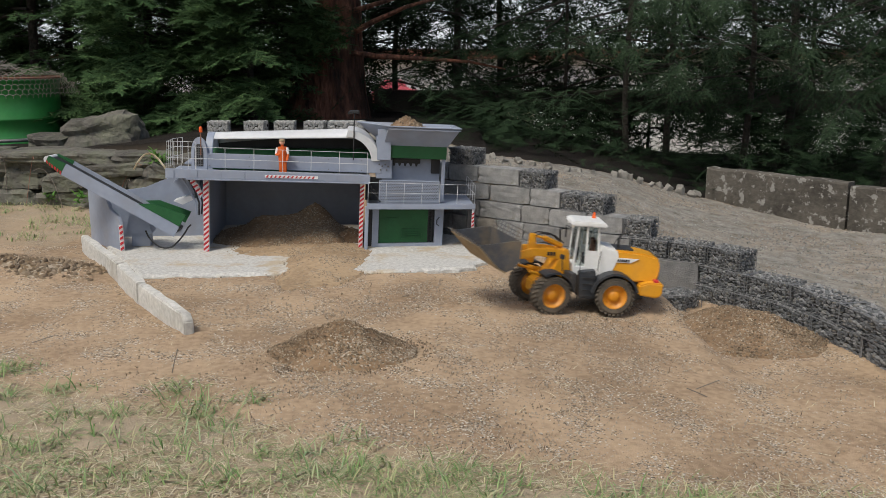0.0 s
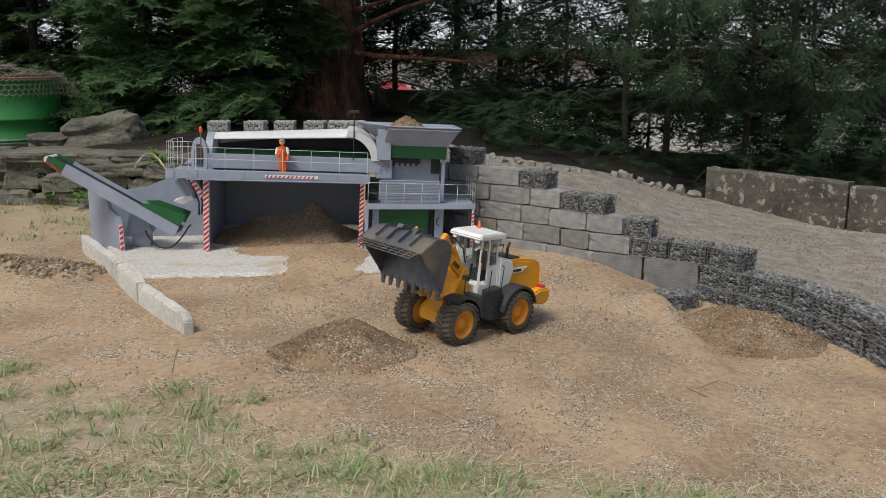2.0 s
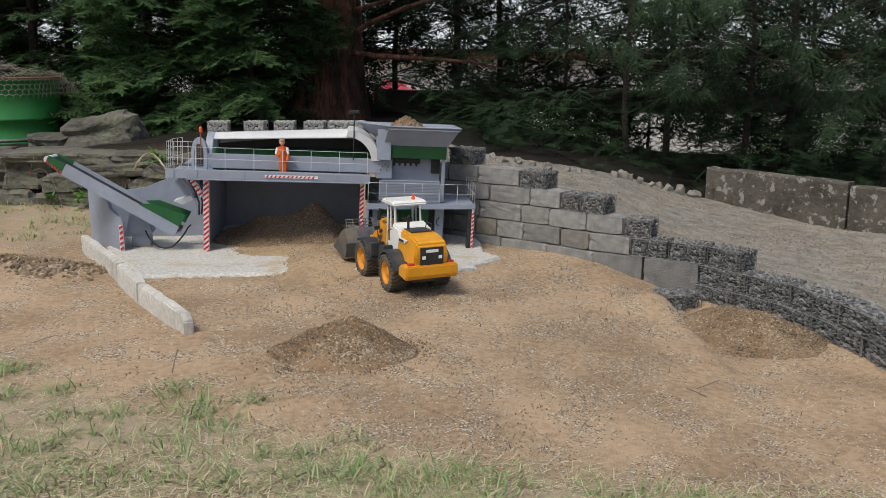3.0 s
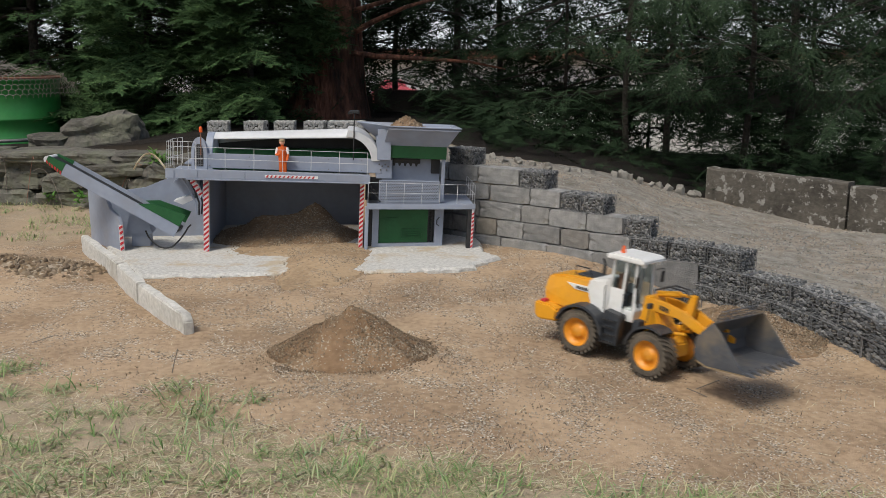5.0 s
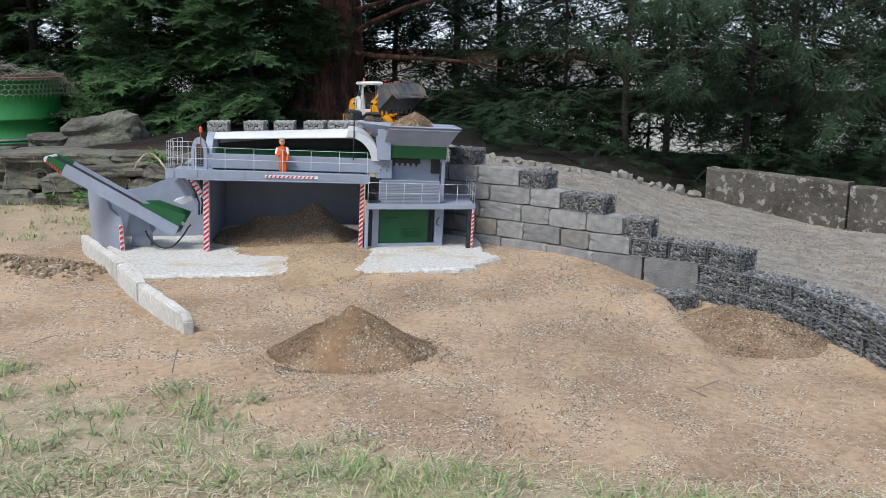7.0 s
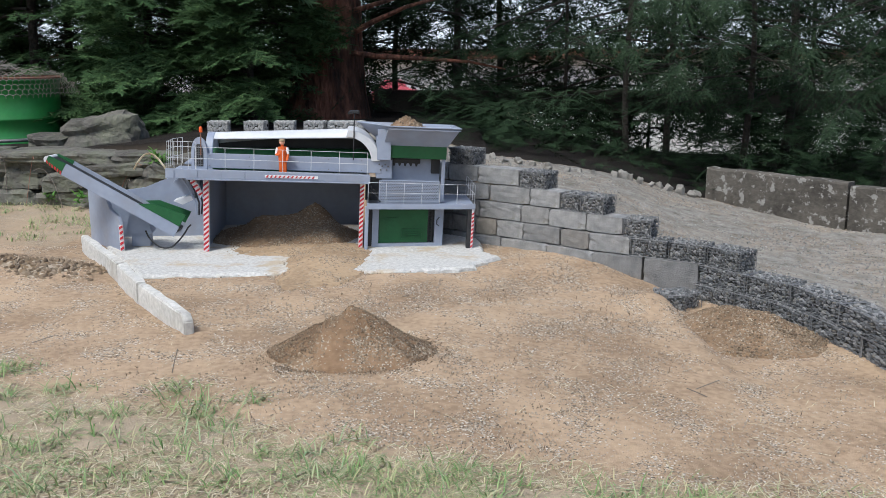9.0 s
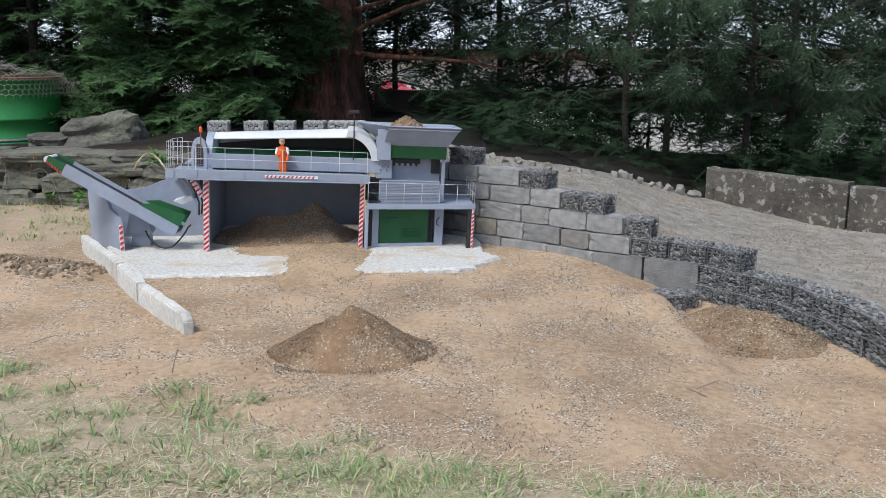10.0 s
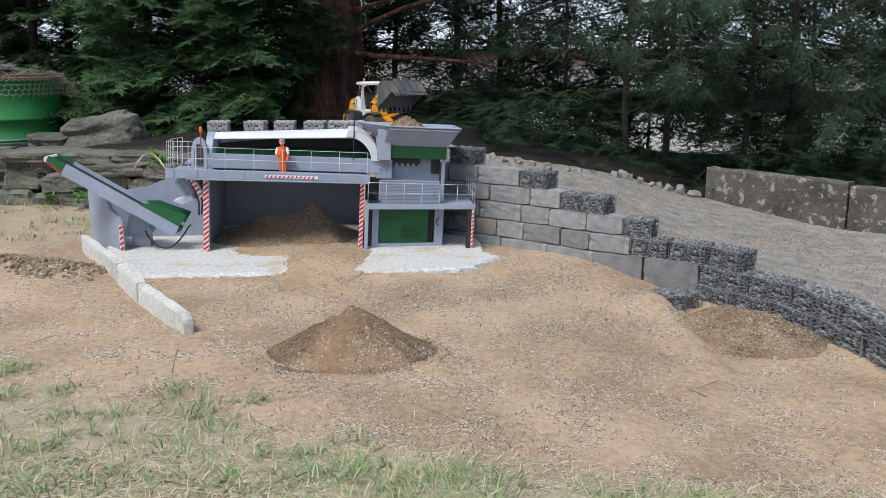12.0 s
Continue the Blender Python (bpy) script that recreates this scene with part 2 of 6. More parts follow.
M["dust"] = soil_mat("spilled_sand", (0.4, 0.29, 0.185), (0.25, 0.175, 0.11), SAND, 0.6, 230)[0]
M["dusty"] = mat("earth_caked_steel", (0.28, 0.205, 0.115), (0.44, 0.34, 0.21), 12, 0.85, bump=0.3, dirt=(0.1, 0.095, 0.09), dirt_scale=10, dirt_amount=0.6)
M["rawgravel"] = soil_mat("gravel_heap", (0.25, 0.165, 0.1), (0.12, 0.08, 0.048), SAND, 0.85, 260)[0]
M["clod"] = soil_mat("turned_earth", (0.2, 0.14, 0.085), (0.1, 0.07, 0.045), SAND, 0.9, 90)[0]


# ---------------------------------------------------------------- mesh helpers
def bm_new():
    return bmesh.new()


def obj(name, bm, material, smooth=False):
    me = bpy.data.meshes.new(name)
    if smooth:
        for f in bm.faces:
            f.smooth = True
    bm.to_mesh(me)
    bm.free()
    me.materials.append(material)
    return new(name, me)


def part(name, bm, material, parent, label="", smooth=False):
    ob = obj(name, bm, material, smooth)
    ob.parent = parent
    if label:
        tagged(ob, label)
    return ob


def empty(name, m=None):
    e = new(name)
    e.empty_display_size = 0.05
    if m is not None:
        e.matrix_world = m
    return e


def raw(name, verts, faces, material, smooth=False):
    me = bpy.data.meshes.new(name)
    me.from_pydata([tuple(v) for v in verts], [], [tuple(f) for f in faces])
    me.materials.append(material)
    if smooth:
        me.polygons.foreach_set("use_smooth", [True] * len(me.polygons))
    return new(name, me)


def box(bm, x0, x1, y0, y1, z0, z1, bevel=0.0):
    r = bmesh.ops.create_cube(bm, size=1.0)
    for v in r["verts"]:
        v.co = Vector((x0 + (v.co.x + 0.5) * (x1 - x0), y0 + (v.co.y + 0.5) * (y1 - y0), z0 + (v.co.z + 0.5) * (z1 - z0)))
    if bevel:
        es = list({e for v in r["verts"] for e in v.link_edges})
        bmesh.ops.bevel(bm, geom=es, offset=bevel, segments=2, affect='EDGES', profile=0.6)
    return bm


def prism(bm, outline, y0, y1, bevel=0.0):
    """An outline of (x, z) pairs drawn out from y0 to y1."""
    a = [bm.verts.new((x, y0, z)) for x, z in outline]
    b = [bm.verts.new((x, y1, z)) for x, z in outline]
    n = len(a)
    fs = [bm.faces.new(a), bm.faces.new(b[::-1])] + [bm.faces.new((a[i], b[i], b[(i + 1) % n], a[(i + 1) % n])) for i in range(n)]
    bmesh.ops.recalc_face_normals(bm, faces=fs)
    if bevel:
        bmesh.ops.bevel(bm, geom=list({e for f in fs for e in f.edges}), offset=bevel, segments=2, affect='EDGES')
    return bm


def rod(bm, p, q, r, sides=6, r2=None):
    p, q = Vector(p), Vector(q)
    d = q - p
    m = Matrix.Translation((p + q) / 2) @ d.to_track_quat('Z', 'Y').to_matrix().to_4x4()
    bmesh.ops.create_cone(bm, cap_ends=True, segments=sides, radius1=r, radius2=r if r2 is None else r2, depth=d.length, matrix=m)
    return bm


def tube(bm, pts, r, sides=6):
    for p, q in zip(pts, pts[1:]):
        rod(bm, p, q, r, sides)
    return bm


def lathe(bm, profile, segs=28, axis='Y'):
    """Turns (radius, along) pairs round an axis."""
    rings = []
    for k in range(segs):
        a = 2 * math.pi * k / segs
        c, s = math.cos(a), math.sin(a)
        rings.append([bm.verts.new((r * c, h, r * s) if axis == 'Y' else (r * c, r * s, h)) for r, h in profile])
    fs = []
    for k in range(segs):
        u, v = rings[k], rings[(k + 1) % segs]
        for i in range(len(profile) - 1):
            fs.append(bm.faces.new((u[i], u[i + 1], v[i + 1], v[i])))
    bmesh.ops.recalc_face_normals(bm, faces=fs)
    return bm


# ---------------------------------------------------------------- lie of the land
EDGE = [(-60, 4.3), (-3.0, 4.1), (-1.7, 4.02), (-1.25, 3.92), (-1.05, 3.78), (-0.2, 3.7), (-0.1, 3.36), (0.03, 3.25), (0.2, 3.12), (0.35, 3.0),
        (0.482, 2.87), (0.63, 2.79), (0.78, 2.70), (0.97, 2.45), (1.05, 2.15), (1.09, 1.7), (1.11, 1.2), (1.13, -3.0), (1.16, -60.0)]
EX, EY = [p[0] for p in EDGE], [p[1] for p in EDGE]


def ramp_height(x, y):
    u = x - 0.3 * np.minimum(y, 4.4)
    return np.interp(u, [-1.4, -1.1, -0.83, -0.576, -0.37, -0.246, -0.105, 0.2, 0.43], [0.290, 0.268, 0.238, 0.187, 0.142, 0.096, 0.05, 0.0, -0.025])


def upper(x, y):
    return (y - 0.035) > np.interp(x - 0.035, EX, EY)


def land(x, y):
    """Height of the ground: the yard below, the ramp and the terrace above the walls."""
    x, y = np.asarray(x, float), np.asarray(y, float)
    ease = lambda a, b, v: (lambda t: t * t * (3 - 2 * t))(np.clip((v - a) / (b - a), 0, 1))
    low = -0.018 * ease(0.64, 0.70, x) * ease(1.86, 2.06, y) - 0.095 * np.clip(x, 0, 0.72) * (1 - ease(2.55, 2.85, y) * (1 - 0.75 * ease(0.45, 0.65, x)))
    low = low + 0.034 * np.exp(-((x - 0.6) / 0.12) ** 2 - ((y - 2.53) / 0.11) ** 2) * (1 - ease(0.63, 0.69, x))
    low = low + 0.05 * np.exp(-((x + 1.42) / 0.28) ** 2 - ((y - 2.72) / 0.14) ** 2)
    low = low + 0.03 * np.clip((-x - 1.3) / 1.0, 0, 1)
    far = np.clip((y - 3.75) / 1.2, 0, 1)
    up = ramp_height(x, y) * (1 - 0.25 * far * (x > 0.2))
    left = np.clip((-x - 1.2) / 0.5, 0, 1)
    up = up * (1 - left) + 0.235 * left
    return np.where(upper(x, y), up, low) - 0.6 * ease(6.4, 8.0, y)


def height(x, y):
    return float(land(x, y))


def axis(stops):
    out = []
    for (a, b), step in zip(zip(stops, stops[1:]), STEPS):
        k = max(1, round((b - a) / step))
        out += [a + (b - a) * i / k for i in range(k)]
    return np.array(out + [stops[-1]])


STEPS = [12, 0.6, 0.05, 0.018, 0.05, 0.6, 12]
gx = axis([-70, -9, -3, -1.75, 1.7, 3, 9, 70])
STEPS = [12, 0.5, 0.014, 0.018, 0.06, 0.6, 14]
gy = axis([-30, -3, 1.0, 2.2, 4.2, 5.2, 10, 120])
XX, YY = np.meshgrid(gx, gy)
ZZ = land(XX, YY)
wob = np.array([noise.noise((x * 6, y * 6, 0.3)) * 0.006 + noise.noise((x * 23, y * 23, 1.7)) * 0.003 + noise.noise((x * 60, y * 60, 4.1)) * 0.0016
                for x, y in zip(XX.ravel(), YY.ravel())]).reshape(XX.shape)
ZZ = ZZ + wob
nx, ny = len(gx), len(gy)
ids = np.arange(nx * ny).reshape(ny, nx)
quads = np.stack([ids[:-1, :-1], ids[:-1, 1:], ids[1:, 1:], ids[1:, :-1]], -1).reshape(-1, 4)
gm, pick, l, n, bsdf = soil_mat("yard_soil", (0.42, 0.305, 0.203), (0.25, 0.174, 0.113), [(0.08, 0.064, 0.05), (0.18, 0.142, 0.105), (0.34, 0.285, 0.22), (0.6, 0.55, 0.48)], 0.66, 300)
# the ramp is covered in grey grit, the edge of the lawn in dark humus with dry straw
zone = n.new("ShaderNodeAttribute")
zone.attribute_name = "grit"
grit = n.new("ShaderNodeValToRGB")
grit.color_ramp.elements[0].color, grit.color_ramp.elements[1].color = (0.075, 0.073, 0.066, 1), (0.335, 0.33, 0.31, 1)
gv = n.new("ShaderNodeTexNoise")
gv.inputs["Scale"].default_value, gv.inputs["Detail"].default_value = 16, 12
gv.inputs["Roughness"].default_value = 0.78
grit.color_ramp.elements[0].position, grit.color_ramp.elements[1].position = 0.34, 0.68
tc = n.new("ShaderNodeTexCoord")
l.new(tc.outputs["Object"], gv.inputs["Vector"])
l.new(gv.outputs["Fac"], grit.inputs[0])
m1 = n.new("ShaderNodeMixRGB")
l.new(zone.outputs["Fac"], m1.inputs[0])
l.new(pick.outputs[0], m1.inputs[1])
l.new(grit.outputs[0], m1.inputs[2])
zone2 = n.new("ShaderNodeAttribute")
zone2.attribute_name = "humus"
hum = n.new("ShaderNodeValToRGB")
hum.color_ramp.elements[0].color, hum.color_ramp.elements[1].color = (0.13, 0.102, 0.068, 1), (0.52, 0.42, 0.305, 1)
l.new(gv.outputs["Fac"], hum.inputs[0])
m2 = n.new("ShaderNodeMixRGB")
l.new(zone2.outputs["Fac"], m2.inputs[0])
l.new(m1.outputs[0], m2.inputs[1])
l.new(hum.outputs[0], m2.inputs[2])
# near-black ground under the trees: dark litter, with their shade put into the colour
shade_zone = n.new("ShaderNodeAttribute")
shade_zone.attribute_name = "litter"
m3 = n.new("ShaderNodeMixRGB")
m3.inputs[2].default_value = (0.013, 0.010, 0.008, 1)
l.new(shade_zone.outputs["Fac"], m3.inputs[0])
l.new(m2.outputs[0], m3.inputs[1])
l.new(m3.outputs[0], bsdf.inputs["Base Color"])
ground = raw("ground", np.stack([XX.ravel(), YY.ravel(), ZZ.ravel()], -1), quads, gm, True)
tagged(ground, "sandy gravel yard with worn lawn edge and gritty ramp", "ground", kind="structure")


def lawn(x, y):
    """How much lawn grows there, from none to full."""
    edge = np.interp(x, [-2.2, -1.2, -0.75, -0.45, -0.2, 0.1, 0.45, 0.7, 3], [2.35, 1.9, 1.74, 1.62, 1.5, 1.43, 1.38, 1.33, 1.25])
    back = ((x < -1.33) & (y > 3.1)) * 0.8
    return np.maximum(np.clip((edge - y) / 0.14, 0, 1), back)


FAR = np.interp(XX, [-1.2, -0.2, 0.15, 1.1, 1.7, 2.5], [4.15, 4.4, 3.74, 4.02, 3.5, 2.75])
gr = np.where(upper(XX, YY) & (XX > -1.2) & (YY < FAR), np.clip(0.75 + 40 * wob, 0.35, 1), 0.0).ravel()
hu = np.clip(lawn(XX, YY) * (0.75 + 60 * wob) + (upper(XX, YY) & ((YY > FAR) | (XX < -1.2))), 0, 1).ravel()
# mask of the dark litter and painted tree shade, behind ramp and terrace
litter_shade = np.where(upper(XX, YY) & ((YY > FAR) | (XX < -1.0)) & (YY < 7.6), 1.0, 0.0).ravel()
for nm, vals in (("grit", gr), ("humus", hu), ("litter", litter_shade)):
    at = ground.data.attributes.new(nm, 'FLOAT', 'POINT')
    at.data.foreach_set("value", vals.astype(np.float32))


# ---------------------------------------------------------------- retaining wall of cast blocks and gabions
ROW_H = 0.059
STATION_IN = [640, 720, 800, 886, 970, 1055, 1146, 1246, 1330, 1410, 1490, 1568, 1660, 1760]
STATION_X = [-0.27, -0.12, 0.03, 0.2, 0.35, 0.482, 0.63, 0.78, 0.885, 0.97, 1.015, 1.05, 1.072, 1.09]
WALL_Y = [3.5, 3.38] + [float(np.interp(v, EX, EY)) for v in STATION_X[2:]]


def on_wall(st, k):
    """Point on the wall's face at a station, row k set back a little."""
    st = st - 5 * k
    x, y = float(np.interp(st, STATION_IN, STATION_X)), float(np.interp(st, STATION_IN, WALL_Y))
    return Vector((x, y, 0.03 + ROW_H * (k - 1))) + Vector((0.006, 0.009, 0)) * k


def block_mesh(name, seed, jag=0.02):
    rng = random.Random(seed)
    bm = bm_new()
    box(bm, -0.5, 0.5, 0, 1, 0, 1)
    bmesh.ops.subdivide_edges(bm, edges=list(bm.edges), cuts=4, use_grid_fill=True)
    for v in bm.verts:
        ends = sum((abs(v.co.x) > 0.49, abs(v.co.y - 0.5) > 0.49, abs(v.co.z - 0.5) > 0.49))
        worn = (0, 0.0, 0.009, 0.02)[ends] * rng.uniform(0.2, 1.8) + (ends > 1) * (rng.random() < 0.1) * 0.045
        v.co = Vector((v.co.x * (1 - worn * 1.1), 0.5 + (v.co.y - 0.5) * (1 - 2 * worn), 0.5 + (v.co.z - 0.5) * (1 - 2.2 * worn)))
        v.co += Vector((rng.uniform(-jag, jag) * 0.2, rng.uniform(-jag, jag) * 0.5, rng.uniform(-jag, jag) * 0.3))
    me = bpy.data.meshes.new(name)
    bm.to_mesh(me)
    bm.free()
    me.materials.append(M["block"])
    return me


block_kinds = [block_mesh("concrete_block", i, 0.025) for i in range(5)]
wall = tagged(empty("wall_retaining"), "dry-laid retaining wall of small cast concrete blocks", "wall", kind="structure")


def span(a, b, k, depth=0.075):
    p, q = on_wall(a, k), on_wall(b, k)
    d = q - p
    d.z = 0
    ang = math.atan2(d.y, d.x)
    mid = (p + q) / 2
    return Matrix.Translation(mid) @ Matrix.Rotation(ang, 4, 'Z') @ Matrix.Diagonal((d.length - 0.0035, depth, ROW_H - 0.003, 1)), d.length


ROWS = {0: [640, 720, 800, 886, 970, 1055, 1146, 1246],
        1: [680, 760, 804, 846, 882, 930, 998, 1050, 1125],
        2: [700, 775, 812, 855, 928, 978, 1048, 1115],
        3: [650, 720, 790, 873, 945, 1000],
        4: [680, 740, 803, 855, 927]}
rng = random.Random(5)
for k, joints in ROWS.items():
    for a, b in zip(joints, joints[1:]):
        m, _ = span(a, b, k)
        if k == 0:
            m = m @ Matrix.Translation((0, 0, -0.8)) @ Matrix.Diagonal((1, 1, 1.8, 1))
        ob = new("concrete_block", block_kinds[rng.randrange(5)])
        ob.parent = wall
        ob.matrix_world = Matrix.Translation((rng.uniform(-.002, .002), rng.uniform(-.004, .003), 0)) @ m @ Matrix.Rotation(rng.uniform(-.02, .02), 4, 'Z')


def stone_shape(r, rg):
    """A rough pebble of 20 triangles."""
    t = (1 + 5 ** 0.5) / 2
    v = [(-1, t, 0), (1, t, 0), (-1, -t, 0), (1, -t, 0), (0, -1, t), (0, 1, t), (0, -1, -t), (0, 1, -t), (t, 0, -1), (t, 0, 1), (-t, 0, -1), (-t, 0, 1)]
    f = [(0, 11, 5), (0, 5, 1), (0, 1, 7), (0, 7, 10), (0, 10, 11), (1, 5, 9), (5, 11, 4), (11, 10, 2), (10, 7, 6), (7, 1, 8),
         (3, 9, 4), (3, 4, 2), (3, 2, 6), (3, 6, 8), (3, 8, 9), (4, 9, 5), (2, 4, 11), (6, 2, 10), (8, 6, 7), (9, 8, 1)]
    s = [rg.uniform(0.6, 1.25) for _ in range(3)]
    e = Euler([rg.uniform(0, 6.3) for _ in range(3)]).to_matrix()
    return [e @ Vector((a * s[0], b * s[1], c * s[2])) * (r / 1.9) * rg.uniform(0.85, 1.15) for a, b, c in v], f


def gabion_thing(w, d, h, seed, stone="gabion", label="wire gabion basket packed with grey broken stone"):
    """A wire basket filled with broken stone; its origin lies in the middle of the front edge."""
    rg = random.Random(seed)
    e = empty("gabion")
    V, F = [], []
    r = 0.0042
    step = 0.0062
    cells = []
    for i in range(int(w / step) + 1):
        for k in range(int(h / step) + 1):
            cells += [(i * step - w / 2, 0.004, k * step)]
        for j in range(1, int(d / step) + 1):
            cells += [(i * step - w / 2, j * step, h - 0.002)]
    for j in range(1, int(d / step) + 1):
        for k in range(int(h / step) + 1):
            cells += [(-w / 2 + .002, j * step, k * step), (w / 2 - .002, j * step, k * step)]
    for c in cells:
        vs, fs = stone_shape(r * rg.uniform(0.75, 1.3), rg)
        o = len(V)
        c = Vector(c) + Vector((rg.uniform(-.0032, .0032), rg.uniform(-.0018, .0018), rg.uniform(-.0032, .0032)))
        V += [v + c for v in vs]
        F += [tuple(i + o for i in f) for f in fs]
    fill = raw("stone_fill", V, F, M[stone])
    fill.parent = e
    tagged(fill, kind="stuff")
    bm = bm_new()
    box(bm, -w / 2 + .006, w / 2 - .006, .01, d - .004, .004, h - .008)
    part("inner_fill", bm, M["stone"], e)
    bm = bm_new()
    x0, x1, y0, y1 = -w / 2 - .004, w / 2 + .004, -.006, d + .002
    for z in np.arange(0.0, h + .001, 0.0098):
        tube(bm, [(x0, y0, z), (x1, y0, z), (x1, y1, z), (x0, y1, z), (x0, y0, z)], .00028, 3)
    for x in np.linspace(x0, x1, max(3, round(w / .0105))):
        tube(bm, [(x, y0, 0), (x, y0, h + .004), (x, y1, h + .004)], .00028, 3)
    for y in (y0, y1):
        tube(bm, [(x0, y, 0), (x1, y, 0), (x1, y, h + .003), (x0, y, h + .003), (x0, y, 0)], .0011, 4)
    for x in (x0, x1):
        tube(bm, [(x, y0, h + .003), (x, y1, h + .003)], .0011, 4)
    part("wire_basket", bm, M["wire"], e)
    return tagged(e, label, "gabion", "gabions on the walls")


gab_long, gab_short = gabion_thing(0.118, 0.075, 0.0525, 1), gabion_thing(0.072, 0.075, 0.0525, 2)
gab_pale = gabion_thing(0.082, 0.075, 0.0525, 3, "palegabion", "wire gabion basket packed with pale grey crushed stone")
gab_used = set()


def put_gabion(m, length, tall=1.0, pale=False):
    """Lays a gabion of about that length; the baskets give a little."""
    src = gab_pale if pale else gab_long if length > 0.092 else gab_short
    give = (length - 0.0135) / (0.082 if pale else 0.118 if length > 0.092 else 0.072)
    m = m @ Matrix.Diagonal((give, 1, tall, 1))
    if src.name in gab_used:
        made = copy_thing(src, m)
        made.matrix_basis = m
        return made
    gab_used.add(src.name)
    src.matrix_world = m
    return src


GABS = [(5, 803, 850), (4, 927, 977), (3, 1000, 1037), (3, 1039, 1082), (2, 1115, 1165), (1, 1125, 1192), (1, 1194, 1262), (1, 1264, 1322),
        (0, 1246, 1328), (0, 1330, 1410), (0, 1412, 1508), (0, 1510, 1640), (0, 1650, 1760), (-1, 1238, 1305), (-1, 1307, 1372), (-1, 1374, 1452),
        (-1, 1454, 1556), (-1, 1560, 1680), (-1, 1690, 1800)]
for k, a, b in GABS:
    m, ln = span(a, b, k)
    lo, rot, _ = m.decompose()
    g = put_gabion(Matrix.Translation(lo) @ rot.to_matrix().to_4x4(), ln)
# short stub that closes the bay in front of the wall, and the row along the terrace behind the plant
put_gabion(pose(0.668, 2.575, -0.092, 0, 0, -8), 0.092)
put_gabion(pose(0.735, 2.60, -0.094, 0, 0, 30), 0.08)
for x, yaw in ((-0.986, 4), (-0.827, -3), (-0.695, 2), (-0.565, -4), (-0.425, 1)):
    put_gabion(pose(x, 4.0, 0.290, 0, 0, yaw), 0.158 if x > -0.5 else 0.094, 1.42, True)

# ---------------------------------------------------------------- old concrete wall beside the ramp
oldwall = tagged(empty("wall_concrete"), "weathered old concrete garden wall with peeling pale patches", "wall", kind="structure")


def slab(a, b, za, zb, ha, hb, th):
    bm = bm_new()
    rg = random.Random(int(a[0] * 100))
    p, q = Vector((*a, 0)), Vector((*b, 0))
    nrm = Vector((-(q - p).y, (q - p).x, 0)).normalized()
    ring = []
    for i in range(21):
        c, t = p.lerp(q, i / 20), i / 20
        zb0, zt = za + (zb - za) * t, ha + (hb - ha) * t + rg.uniform(-.003, .003)
        ring.append([bm.verts.new(c + o * nrm + Vector((0, 0, z))) for o, z in ((0, zb0), (0, zt - .006), (.006, zt), (th, zt), (th, zb0))])
    for u, v in zip(ring, ring[1:]):
        for i in range(5):
            bm.faces.new((u[i], v[i], v[(i + 1) % 5], u[(i + 1) % 5]))
    bm.faces.new(ring[0])
    bm.faces.new(ring[-1][::-1])
    bmesh.ops.recalc_face_normals(bm, faces=bm.faces)
    part("wall_slab", bm, M["oldwall"], oldwall)


slab((1.16, 3.98), (1.60, 3.56), -0.02, -0.1, 0.170, 0.158, 0.07)
slab((1.603, 3.545), (2.5, 2.75), -0.1, -0.1, 0.150, 0.145, 0.07)

# ---------------------------------------------------------------- field-stone wall on the lawn side
fieldwall = tagged(empty("wall_fieldstone"), "low mossy dry-stone wall of flat grey slabs", "wall", kind="structure")
rng = random.Random(11)


def rough_stone(name, sx, sy, sz, seed, material, sub=3, jag=0.16):
    bm = bm_new()
    bmesh.ops.create_cube(bm, size=1.0)
    bmesh.ops.bevel(bm, geom=list(bm.edges), offset=0.14, segments=1, affect='EDGES')
    bmesh.ops.subdivide_edges(bm, edges=list(bm.edges), cuts=sub, use_grid_fill=True)
    for v in bm.verts:
        d = noise.noise(v.co * 2.1 + Vector((seed * 3.1, 0, 0))) * jag + noise.noise(v.co * 6 + Vector((0, seed * 1.7, 0))) * jag * 0.4
        v.co = v.co * (1 + d)
        v.co = Vector((v.co.x * sx, v.co.y * sy, v.co.z * sz))
    return obj(name, bm, material)


y_of = lambda x: float(np.interp(x, EX, EY))
for row, (z0, z1) in enumerate(((-0.02, 0.075), (0.07, 0.15), (0.145, 0.2), (0.195, 0.245))):
    x = -2.9 + row * 0.07
    while x < -1.0:
        w = rng.uniform(0.16, 0.38)
        s = rough_stone("stone", w, 0.2, (z1 - z0) * 1.12, rng.random() * 50, M["stone"], 3, .24)
        s.parent = fieldwall
        s.matrix_world = pose(x + w / 2, y_of(x + w / 2) + rng.uniform(-.03, .03) + row * .012, (z0 + z1) / 2, rng.uniform(-4, 4), rng.uniform(-3, 3), rng.uniform(-8, 8))
        x += w * 0.97

